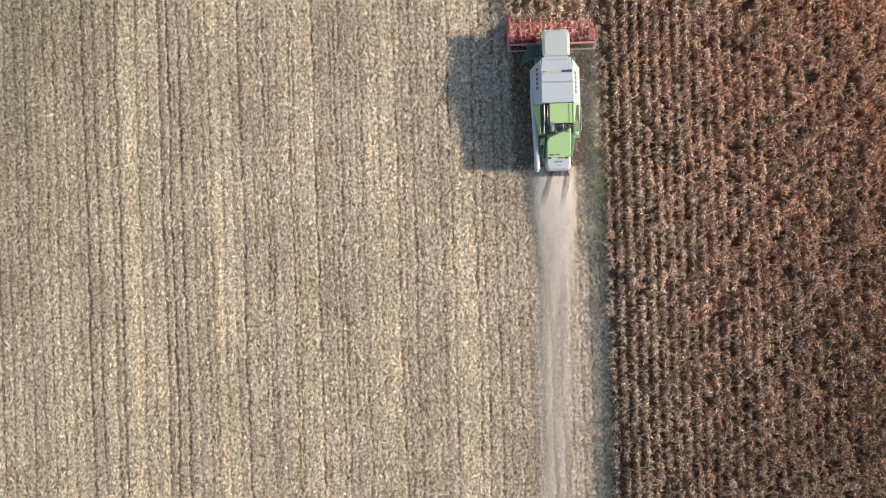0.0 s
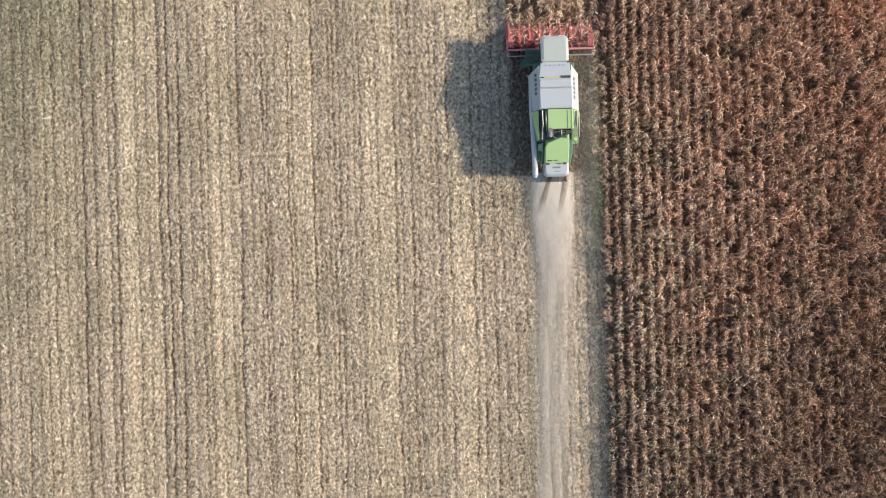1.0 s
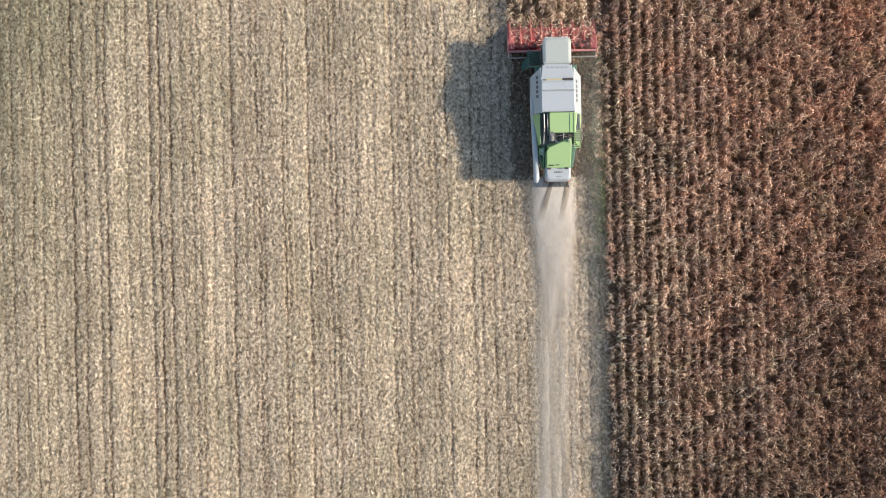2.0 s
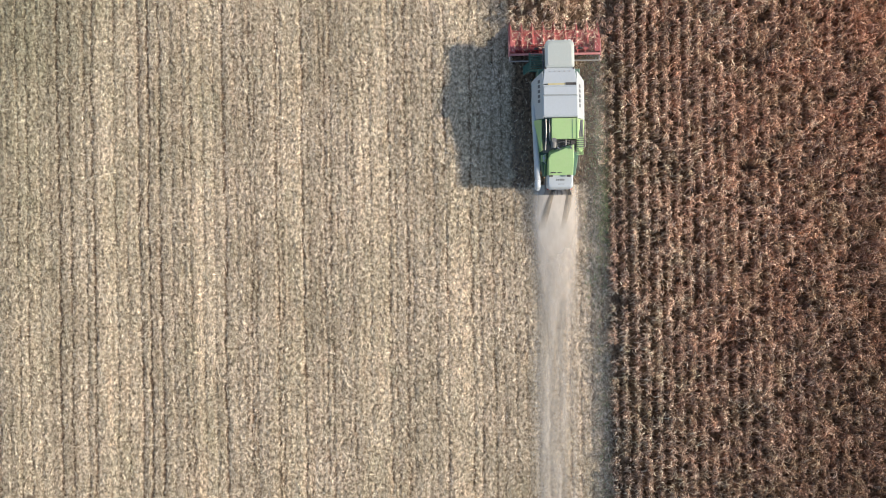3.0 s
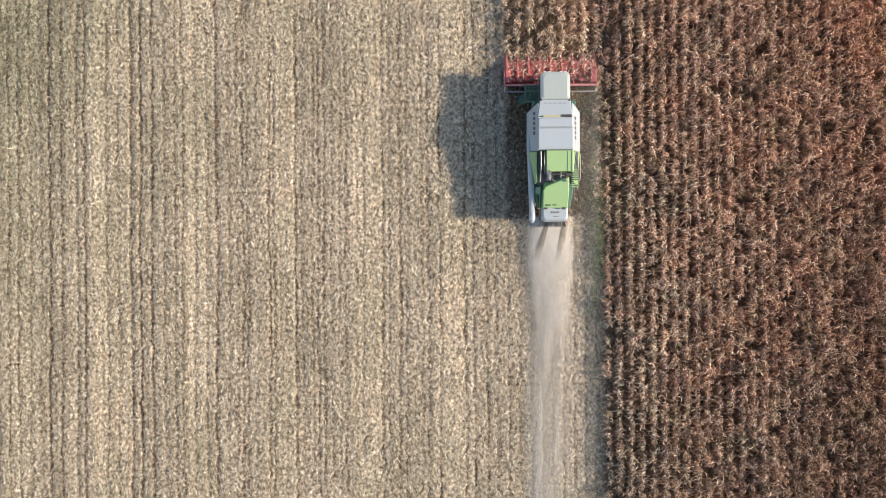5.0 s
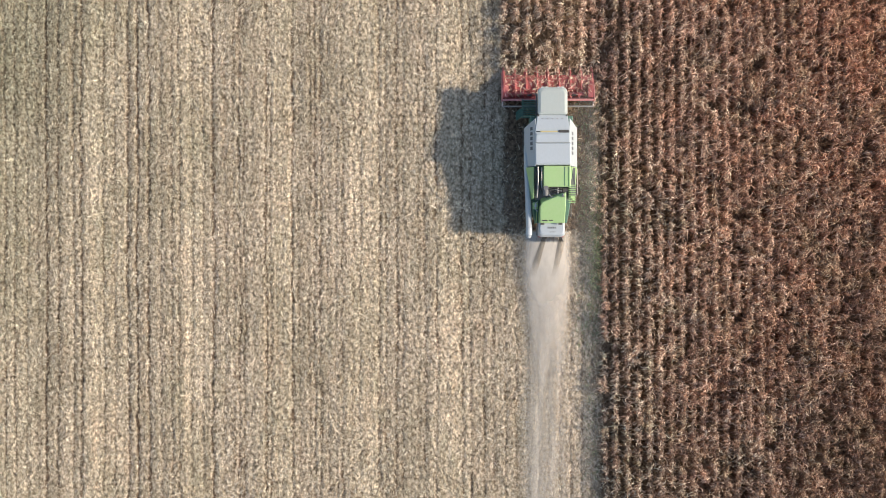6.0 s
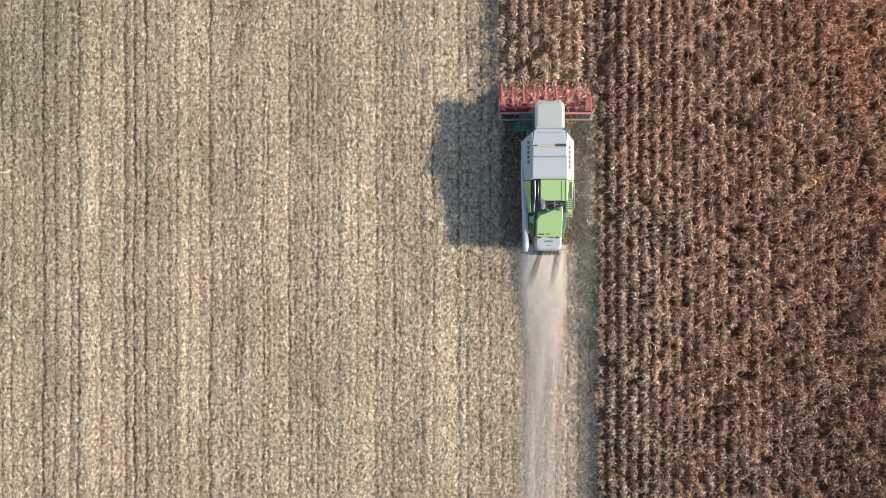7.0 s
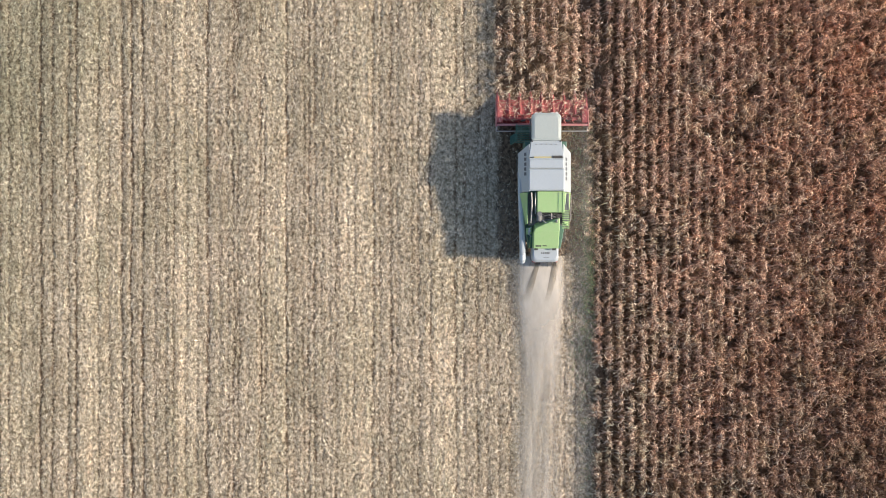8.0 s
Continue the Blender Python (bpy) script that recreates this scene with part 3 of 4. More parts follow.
def build_harvester():
    root = new("combine_harvester")
    root.location = (HX, HY, 0)
    tagged(root, "white and light green combine harvester with red maize header cutting", "combine harvester")
    # chassis and threshing body
    bm = loft([[(-w, y, z0), (w, y, z0), (w, y, z1), (-w, y, z1)] for y, z0, z1, w in ((2.96, 1.2, 2.9, 1.3), (2.5, 1.0, 2.9, 1.3), (1.2, 0.75, 3.0, 1.3), (-1.9, 0.85, 2.7, 1.25), (-3.6, 1.25, 2.3, 0.98))], 0.05)
    part("body", bm, DARKGREEN, root, "dark green threshing body under the panels")
    part("front_axle", tube([(-1.25, 1.7, 0.92), (1.25, 1.7, 0.92)], 0.16, 12), GREY, root)
    part("rear_axle", tube([(-1.2, -2.6, 0.62), (1.2, -2.6, 0.62)], 0.1, 12), GREY, root)
    for s in (-1, 1):
        wheel(root, s * 1.32, 1.7, 0.92, 0.62, 18)
        wheel(root, s * 1.2, -2.6, 0.62, 0.4, 16)
    # sloping side panels, white beside the tank and green behind it
    for s in (-1, 1):
        top, out = 1.06, 1.62
        c = [(s * out, 2.3, 2.2), (s * top, 2.75, 3.52), (s * top, -0.15, 3.52), (s * out, -0.15, 2.2)]
        p = part("side_panel", sheet(c if s > 0 else c[::-1], 0.05, 0.02), WHITE, root, "white sloping side panel")
        c = [(s * out, 2.3, 1.35), (s * out, 2.3, 2.19), (s * out, -0.15, 2.19), (s * out, -0.15, 1.35)]
        part("lower_panel", sheet(c if s > 0 else c[::-1], 0.05, 0.02), WHITE, p)
        along, across = Vector((0, -1, 0)), Vector((-s * (out - top), 0, 1.32)).normalized()
        start = Vector((s * (out - 0.31), 2.25 if s < 0 else 1.95, 2.2 + 0.73))
        nrm = Vector((s * 1.32, 0, out - top)).normalized()
        bm = None
        for k in range(5):
            o = start + along * 0.3 * k + nrm * 0.004
            q = [o + along * a + across * c for a, c in ((0.0, 0.0), (0.2, 0.0), (0.2, 0.3), (0.0, 0.3))]
            own = loft([q, [v + nrm * 0.008 for v in q]])
            bm = own if bm is None else join(bm, own)
        part("lettering", bm, LETTERS, p, "dark lettering drawn as bars")
        c = [(s * out, -0.2, 1.5), (s * (out - 0.05), -0.2, 2.75), (s * (top + 0.12), -0.2, 3.4), (s * (top + 0.1), -2.1, 3.15), (s * (out - 0.12), -2.25, 2.55), (s * (out - 0.1), -2.25, 1.5)]
        g = loft([[(x - s * 0.05, y, z) for x, y, z in c], c], 0.012, None, 1)
        gp = part("rear_side_panel", g, GREEN, root, "light green rear side panel")
        part("panel_handle", tube([(s * (out + 0.02), -1.0, 2.0), (s * (out + 0.05), -1.1, 2.0), (s * (out + 0.02), -1.25, 2.0)], 0.015, 6), BLACK, gp)
    # shoulders in front of the tank
    bm = loft([[(-1.06, 1.95, 3.0), (1.06, 1.95, 3.0), (1.06, 1.95, 3.58), (-1.06, 1.95, 3.58)], [(-0.92, 2.95, 2.9), (0.92, 2.95, 2.9), (0.92, 2.95, 3.5), (-0.92, 2.95, 3.5)]], 0.03)
    part("front_cowl", bm, WHITE, root, "white cowl behind the cab")
    for x in (-0.6, -0.3, 0.0, 0.3, 0.6):
        part("cowl_bolt", tube([(x, 2.72, 3.5), (x, 2.72, 3.56)], 0.035, 8), STEEL, root)
    for x in (-0.86, 0.86):
        part("cab_mount", block(x - 0.05, x + 0.05, 2.86, 3.06, 3.3, 3.53, 0.01), BLACK, root)
    # grain tank and its folded cover
    bm = loft([[(-1.08, -0.1, 2.9), (1.08, -0.1, 2.9), (1.08, 1.9, 2.9), (-1.08, 1.9, 2.9)], [(-1.08, -0.1, 3.66), (1.08, -0.1, 3.66), (1.04, 1.9, 3.62), (-1.04, 1.9, 3.62)]], 0.03)
    tank = part("grain_tank", bm, WHITE, root, "white grain tank")
    bm = loft([outline(-1.1, 1.1, -0.08, 1.22, 0.04, 0.06, 3.665), outline(-1.1, 1.1, -0.08, 1.22, 0.04, 0.06, 3.73), outline(-1.02, 1.02, 0.0, 1.16, 0.05, 0.06, 3.8)], 0)
    part("tank_cover", bm, WHITE, tank, "white folded tank cover")
    bm = loft([outline(-1.06, 1.06, 1.25, 1.82, 0.06, 0.04, 3.63), outline(-1.06, 1.06, 1.25, 1.82, 0.06, 0.04, 3.7), outline(-1.0, 1.0, 1.29, 1.74, 0.08, 0.04, 3.76)], 0)
    part("tank_cover", bm, WHITE, tank, "white folded tank cover")
    # no hole here: a solid black plate gives the opening its inner shade
    part("black_opening_plate", block(0.38, 0.98, 1.86, 2.03, 3.585, 3.625, 0.01), BLACK, tank, "dark opening in front of the tank")
    part("warning_strip", block(-0.75, 0.3, 1.88, 1.98, 3.585, 3.61, 0.005), YELLOW, tank, "yellow warning strip")
    # cab
    bm = loft([outline(-0.86, 0.86, 2.98, 4.42, 0.22, 0.06, 1.75), outline(-0.84, 0.84, 2.98, 4.5, 0.24, 0.06, 2.6), outline(-0.8, 0.8, 2.98, 4.35, 0.22, 0.06, 3.42)])
    cab = part("cab", bm, GLASS, root, "tinted cab glazing")
    bm = loft([outline(-0.9, 0.9, 2.95, 4.62, 0.3, 0.1, 3.42, 6), outline(-0.91, 0.91, 2.95, 4.64, 0.31, 0.1, 3.5, 6), outline(-0.87, 0.87, 2.98, 4.6, 0.3, 0.1, 3.6, 6), outline(-0.72, 0.72, 3.1, 4.45, 0.26, 0.1, 3.66, 6)])
    part("cab_roof", bm, ROOF, cab, "cream grey rounded cab roof")
    for x, y in ((-0.78, 4.2), (0.78, 4.2), (-0.84, 3.02), (0.84, 3.02)):
        part("cab_pillar", tube([(x, y + 0.03, 1.75), (x * 1.0, y, 2.6), (x * 0.97, y - 0.04, 3.43)], 0.045, 8), BLACK, cab)
    part("cab_floor", block(-0.9, 0.9, 2.9, 4.45, 1.62, 1.75, 0.03), GREY, cab)
    for x in (-0.62, -0.36, 0.36, 0.62):
        part("work_lamp", loft([outline(x - 0.08, x + 0.08, 4.585, 4.67, 0.02, 0.02, 3.43), outline(x - 0.08, x + 0.08, 4.585, 4.67, 0.02, 0.02, 3.53)]), LAMP, cab, "clear work lamp")
    seat = block(-0.25, 0.25, 3.3, 3.75, 1.78, 2.15, 0.05)
    block(-0.25, 0.25, 3.2, 3.34, 2.1, 2.75, 0.05, seat)
    part("driver_seat", seat, BLACK, cab)
    bm = tube([(0, 4.2, 1.75), (0, 4.0, 2.35)], 0.04, 8)
    tube([(0.19 * math.cos(a), 3.98 + 0.17 * math.sin(a), 2.37 + 0.08 * math.sin(a)) for a in [2 * math.pi * k / 16 for k in range(17)]], 0.018, 6, bm)
    part("steering_wheel", bm, BLACK, cab)
    for s in (-1, 1):
        m = part("mirror", block(s * 1.35 - 0.14, s * 1.35 + 0.14, 4.2, 4.27, 2.55, 3.0, 0.03), BLACK, root)
        part("mirror_arm", tube([(s * 0.82, 4.3, 3.35), (s * 1.2, 4.3, 3.25), (s * 1.35, 4.25, 2.98)], 0.02, 6), BLACK, m)
    # platform and ladder beside the cab
    bm = None
    for k in range(9):
        bm = block(-1.72, -0.92, 2.95 + 0.13 * k, 3.02 + 0.13 * k, 1.66, 1.71, 0.004, bm)
    bm = block(-1.76, -1.72, 2.9, 4.12, 1.6, 1.72, 0.005, bm)
    plat = part("platform", bm, DARKGREEN, root, "dark green slatted cab platform")
    part("hand_rail", tube([(-1.74, 2.95, 1.7), (-1.74, 2.95, 2.6), (-1.74, 3.5, 2.7), (-1.74, 4.05, 2.6), (-1.74, 4.05, 1.7)], 0.022, 8), DARKGREEN, plat)
    part("hand_rail", tube([(-1.72, 2.96, 2.3), (-1.3, 2.93, 2.75), (-0.95, 2.93, 3.1)], 0.022, 8), DARKGREEN, plat)
    bm = None
    for s in (3.05, 3.55):
        bm = tube([(-1.74, s, 1.65), (-2.0, s - 0.1, 0.45)], 0.03, 8, bm)
    for k in range(5):
        q = k / 4.5
        bm = block(-1.86 - 0.24 * q, -1.7 - 0.24 * q, 3.05 - 0.1 * q, 3.55 - 0.1 * q, 1.52 - 1.05 * q, 1.56 - 1.05 * q, 0.005, bm)
    part("ladder", bm, DARKGREEN, root, "dark green access ladder")
    # feeder house down to the header
    bm = loft([[(-0.7, 2.4, 1.0), (0.7, 2.4, 1.0), (0.7, 2.4, 1.7), (-0.7, 2.4, 1.7)], [(-0.72, 4.25, 0.35), (0.72, 4.25, 0.35), (0.72, 4.25, 1.05), (-0.72, 4.25, 1.05)]], 0.03)
    part("feeder_house", bm, GREEN, root)
    # engine deck behind the tank
    part("engine_deck", block(-1.06, 1.1, -2.2, -0.12, 2.7, 2.86, 0.02), GREY, root, "dark grey oily engine deck")
    bm = loft([[(-0.56, -0.14, 2.86), (1.1, -0.14, 2.86), (1.1, -0.14, 3.6), (-0.56, -0.14, 3.64)], [(-0.56, -1.42, 2.86), (1.1, -1.42, 2.86), (1.1, -1.42, 3.52), (-0.56, -1.42, 3.56)]], 0.04)
    cover = part("engine_cover", bm, GREEN, root, "light green engine cover")
    for x0, x1, mat, top in ((0.7, 0.73, DARKGREEN, 0.016), (0.98, 1.01, GREEN, 0.03)):
        lift = (1.1 - x0) / 1.66 * 0.04 + top
        bm = loft([[(x0, -0.2, 3.5), (x1, -0.2, 3.5), (x1, -0.2, 3.596 + lift), (x0, -0.2, 3.596 + lift)], [(x0, -1.4, 3.45), (x1, -1.4, 3.45), (x1, -1.4, 3.521 + lift), (x0, -1.4, 3.521 + lift)]])
        part("cover_rib", bm, mat, cover)
    part("radiator_screen", block(1.08, 1.4, -1.95, -0.25, 2.3, 3.3, 0.03), GREY, root, "grey radiator screen")
    bm = None
    for k in range(9):
        y = -1.35 - 0.13 * k
        bm = block(0.98, 1.42, y, y + 0.06, 3.3, 3.34, 0.005, bm)
    part("louvre", bm, GREEN, root, "green louvred step")
    rail = tube([(1.5, -0.3, 2.8), (1.5, -0.35, 3.5), (1.5, -1.9, 3.3), (1.5, -2.0, 2.6)], 0.022, 8)
    part("deck_rail", rail, CREAM, root)
    # slot with ladder rails and pipes
    bm = tube([(-0.9, -0.2, 3.5), (-0.88, -1.1, 3.46), (-0.93, -2.05, 3.1)], 0.045, 8)
    tube([(-0.66, -0.2, 3.5), (-0.68, -0.9, 3.52), (-0.64, -1.5, 3.3)], 0.035, 8, bm)
    part("pipe", bm, STEEL, root, "bare metal pipes")
    part("hydraulic_hose", tube([(-0.75, -0.25, 2.95), (-0.7, -0.6, 3.15), (-0.82, -1.0, 3.05), (-0.72, -1.5, 3.1), (-0.55, -1.8, 2.95)], 0.025, 8), BLACK, root)
    for k in range(5):
        part("deck_step", block(-0.98, -0.5, -0.45 - 0.32 * k, -0.4 - 0.32 * k, 2.9, 2.94, 0.004), DARKGREEN, root)
    # engine parts in the open well
    eng = part("engine", block(-0.4, 0.8, -2.15, -1.45, 2.75, 3.1, 0.05), GREY, root, "grey engine block in an open well")
    part("air_filter", tube([(-0.42, -1.95, 3.2), (-0.42, -1.4, 3.2)], [0.17, 0.17], 16), GREY, eng)
    part("air_intake", tube([(-0.42, -1.5, 3.3), (-0.42, -1.5, 3.62), (-0.42, -1.5, 3.66)], [0.1, 0.1, 0.15], 14), GREY, eng)
    for k in range(4):
        y = -1.5 - 0.14 * k
        part("coolant_hose", tube([(-0.2 + 0.08 * k, y + 0.04, 3.14), (0.15, y + 0.08, 3.24), (0.5, y - 0.02, 3.22), (0.85, y - 0.1, 3.1)], 0.045, 10), (BLACK, GREY)[k % 2], eng, "ribbed rubber hose")
    part("hose_clamp", block(0.3, 0.36, -2.05, -1.45, 3.2, 3.3, 0.01), STEEL, eng)
    part("alternator", tube([(-0.12, -2.1, 3.15), (0.12, -2.1, 3.15)], 0.12, 14), STEEL, eng)
    part("fuse_box", block(0.62, 0.95, -1.72, -1.5, 3.1, 3.28, 0.02), BLACK, eng)
    bm = tube([(-0.2, -1.9, 3.1), (-0.2, -1.9, 3.3), (-0.05, -2.05, 3.36), (0.35, -2.0, 3.34)], 0.045, 10)
    part("coolant_pipe", bm, STEEL, eng)
    part("exhaust", tube([(0.62, -1.9, 3.0), (0.62, -1.9, 3.5), (0.62, -2.02, 3.6)], [0.07, 0.07, 0.07], 12), STEEL, eng)
    # tapering rear hood and white tail
    bm = loft([[(-0.72, -1.95, 2.5), (0.82, -1.75, 2.5), (0.82, -1.75, 3.5), (-0.62, -2.35, 3.48)], [(-0.8, -2.6, 2.2), (0.82, -2.6, 2.2), (0.8, -2.6, 3.48), (-0.76, -2.6, 3.48)], [(-0.82, -3.62, 1.9), (0.82, -3.62, 1.9), (0.76, -3.62, 3.1), (-0.76, -3.62, 3.1)]], 0.04)
    hood = part("rear_hood", bm, GREEN, root, "light green rear hood")
    part("hood_vent", block(-0.62, -0.3, -3.5, -3.42, 3.13, 3.19, 0.01), BLACK, hood)
    part("hood_vent", block(-0.2, 0.05, -3.48, -3.42, 3.13, 3.19, 0.01), BLACK, hood)
    for x in (-0.6, 0.5):
        part("hood_hinge", block(x - 0.12, x + 0.12, -3.72, -3.6, 3.02, 3.12, 0.02), BLACK, hood)
    def tail_outline(y0, w, z):
        return outline(-w, w, y0, -3.57, 0.04, 0.22, z)
    bm = loft([tail_outline(-4.3, 0.76, 1.7), tail_outline(-4.46, 0.82, 2.1), tail_outline(-4.44, 0.82, 2.56), tail_outline(-4.34, 0.77, 2.81), tail_outline(-4.24, 0.7, 2.86)])
    tail = part("tail_hood", bm, WHITE, root, "white rounded tail hood")
    bm = None
    for k in range(5):
        bm = block(-0.27 + 0.11 * k, -0.2 + 0.11 * k, -3.95, -3.84, 2.855, 2.872, 0.0, bm)
    part("lettering", bm, GREY, tail, "dark model lettering drawn as bars")
    part("lettering", block(-0.15, 0.22, -4.17, -4.14, 2.855, 2.87, 0), GREY, tail)
    for s in (-1, 1):
        part("tail_lamp", block(s * 0.68 - 0.09, s * 0.68 + 0.09, -4.46, -4.38, 2.0, 2.12, 0.015), REDLAMP, tail, "red tail lamp")
    bm = loft([[(-0.78, -3.5, 0.95), (0.78, -3.5, 0.95), (0.78, -3.5, 1.65), (-0.78, -3.5, 1.65)], [(-0.85, -4.35, 0.8), (0.85, -4.35, 0.8), (0.85, -4.35, 1.2), (-0.85, -4.35, 1.2)]], 0.03)
    part("straw_chopper", bm, GREY, root, "dusty grey straw chopper")
    for k in range(7):
        x = -0.72 + 0.24 * k
        part("spreader_vane", sheet([(x, -4.35, 0.78), (x, -4.35, 1.15), (x + 0.05 * (k - 3), -4.75, 1.0), (x + 0.05 * (k - 3), -4.75, 0.72)], 0.015, 0.003), GREY, root)
    # unloading auger folded back along the left flank
    bm = tube([(-1.48, 1.2, 2.0), (-1.5, 0.6, 2.3), (-1.47, -1.2, 2.6), (-1.4, -4.0, 2.7)], 0.18, 16)
    auger = smooth(part("unloading_auger", bm, WHITE, root, "white unloading auger folded along the flank"))
    part("auger_spout", tube([(-1.4, -3.9, 2.69), (-1.4, -4.28, 2.68), (-1.4, -4.42, 2.5)], [0.19, 0.19, 0.15], 14), WHITE, auger, "dusty white auger spout")
    part("auger_rest", block(-1.6, -1.2, -2.5, -2.4, 1.7, 2.5, 0.02), DARKGREEN, root)
    part("tool_box", block(-1.18, -0.86, -2.75, -2.35, 2.5, 2.95, 0.03), GREEN, root)
    part("tank_filler", tube([(-1.0, -2.55, 2.95), (-1.0, -2.55, 3.05)], 0.09, 14), WHITE, root)
    part("bracket_pipe", tube([(-0.88, -2.3, 3.0), (-1.02, -2.4, 3.12), (-1.04, -2.75, 3.12), (-0.9, -2.9, 3.0)], 0.03, 8), WHITE, root, "white bent bracket pipe")
    part("rear_ladder", tube([(-0.92, -2.9, 2.6), (-0.94, -3.5, 2.5), (-0.94, -3.6, 1.2)], 0.03, 8), GREEN, root)
    # maize header
    head = part("header", loft([[(-2.88, 4.2, 0.25), (-2.88, 4.9, 0.22), (-2.88, 4.9, 0.34), (-2.88, 4.3, 0.42), (-2.88, 4.22, 1.0), (-2.88, 4.14, 1.0)], [(2.78, 4.2, 0.25), (2.78, 4.9, 0.22), (2.78, 4.9, 0.34), (2.78, 4.3, 0.42), (2.78, 4.22, 1.0), (2.78, 4.14, 1.0)]], 0.01), RED, root, "red eight row maize header")
    for s, x in ((-1, -2.9), (1, 2.8)):
        c = [(x, 4.1, 0.2), (x, 5.2, 0.15), (x, 5.6, 0.3), (x, 5.1, 0.85), (x, 4.3, 1.05), (x, 4.05, 1.0)]
        bm = loft([c, [(x + s * 0.07, y, z) for _, y, z in c]], 0.015)
        part("end_plate", bm, FADED, head)
        part("end_shield", loft([[(x - s * 0.02, 4.3, 1.04), (x - s * 0.36, 4.3, 0.98), (x - s * 0.36, 4.3, 0.9), (x - s * 0.02, 4.3, 0.9)], [(x - s * 0.02, 5.15, 0.9), (x - s * 0.34, 5.15, 0.84), (x - s * 0.34, 5.15, 0.74), (x - s * 0.02, 5.15, 0.74)], [(x - s * 0.02, 5.6, 0.5), (x - s * 0.2, 5.6, 0.48), (x - s * 0.2, 5.6, 0.4), (x - s * 0.02, 5.6, 0.4)]], 0.03), RED, head)
        part("frame_arm", tube([(x, 4.15, 0.75), (x, 3.78, 0.7)], 0.05, 8), CREAM, head)
    part("rear_beam", tube([(-2.9, 3.78, 0.72), (2.8, 3.78, 0.72)], 0.055, 10), STEEL, head, "pale dusty frame beam")
    part("top_beam", block(-2.88, 2.78, 4.08, 4.22, 0.98, 1.1, 0.03), FADED, head)
    screw = tube([(-2.8, 4.55, 0.62), (2.7, 4.55, 0.62)], 0.12, 12)
    for s, a0, a1 in ((1, -2.8, -0.5), (-1, 2.7, 0.4)):
        own = bmesh.new()
        last = None
        for k in range(73):
            q = k / 72
            a = q * 2 * math.pi * 4.5 * s
            x = a0 + (a1 - a0) * q
            pr = [own.verts.new((x + dx, 4.55 + r * math.cos(a), 0.62 + r * math.sin(a))) for r, dx in ((0.11, 0.0), (0.26, 0.0), (0.26, 0.012), (0.11, 0.012))]
            if last:
                for i in range(4):
                    own.faces.new((last[i], last[(i + 1) % 4], pr[(i + 1) % 4], pr[i]))
            last = pr
        join(screw, own)
    part("cross_auger", screw, RED, head, "worn red cross auger")
    for k in range(9):
        x = -2.83 + 5.58 * k / 8
        w = 0.17 if 0 < k < 8 else 0.13
        bm = loft([[(x - w, 4.85, 0.3), (x + w, 4.85, 0.3), (x + w * 0.7, 4.85, 0.62), (x, 4.85, 0.74), (x - w * 0.7, 4.85, 0.62)],
                   [(x - w, 5.35, 0.25), (x + w, 5.35, 0.25), (x + w * 0.7, 5.35, 0.52), (x, 5.35, 0.64), (x - w * 0.7, 5.35, 0.52)],
                   [(x - 0.13, 5.95, 0.2), (x + 0.13, 5.95, 0.2), (x + 0.09, 5.95, 0.36), (x, 5.95, 0.44), (x - 0.09, 5.95, 0.36)],
                   [(x - 0.02, 6.42, 0.1), (x + 0.02, 6.42, 0.1), (x + 0.015, 6.42, 0.13), (x, 6.42, 0.15), (x - 0.015, 6.42, 0.13)]], 0.015)
        sn = part("snout", bm, RED, head, "red pointed row divider")
        part("snout_tip", tube([(x, 6.25, 0.17), (x, 6.5, 0.1)], [0.055, 0.015], 8), STEEL, sn)
    for k in range(8):
        x = -2.48 + 5.58 * k / 8
        bm = block(x - 0.16, x - 0.04, 4.85, 5.7, 0.25, 0.36, 0.01)
        block(x + 0.04, x + 0.16, 4.85, 5.7, 0.25, 0.36, 0.01, bm)
        for j in range(4):
            block(x - 0.13, x + 0.13, 4.95 + 0.2 * j, 4.99 + 0.2 * j, 0.36, 0.4, 0.0, bm)
        ru = part("row_unit", bm, STEEL, head)
        part("row_cover", loft([[(x - 0.24, 4.86, 0.42), (x + 0.24, 4.86, 0.42), (x + 0.24, 4.86, 0.5), (x - 0.24, 4.86, 0.5)], [(x - 0.24, 5.78, 0.37), (x + 0.24, 5.78, 0.37), (x + 0.24, 5.78, 0.44), (x - 0.24, 5.78, 0.44)]], 0.015), RED, ru, "red deck plate over the row unit")
    return root


build_harvester()


def build_header_crop():
    """Cut maize lying over the header and streaming into it."""
    n = 950
    x = HX + RNG.uniform(-2.8, 2.7, n)
    y = HY + 4.35 + 1.95 * RNG.beta(1.5, 1.0, n)
    z = 0.72 + RNG.uniform(0, 0.45, n) + 0.1 * (HY + 5.9 - y)
    ob = flakes(x, y, z, RNG.uniform(0.1, 0.32, n), RNG.uniform(0.02, 0.045, n), np.pi / 2 + RNG.normal(0, 1.0, n), RNG.normal(-0.2, 0.4, n), RNG.uniform(0, 0.1, n), "cut_maize", MAIZE)
    tagged(ob, "cut maize leaves tumbling over the red header", "maize", kind="stuff")


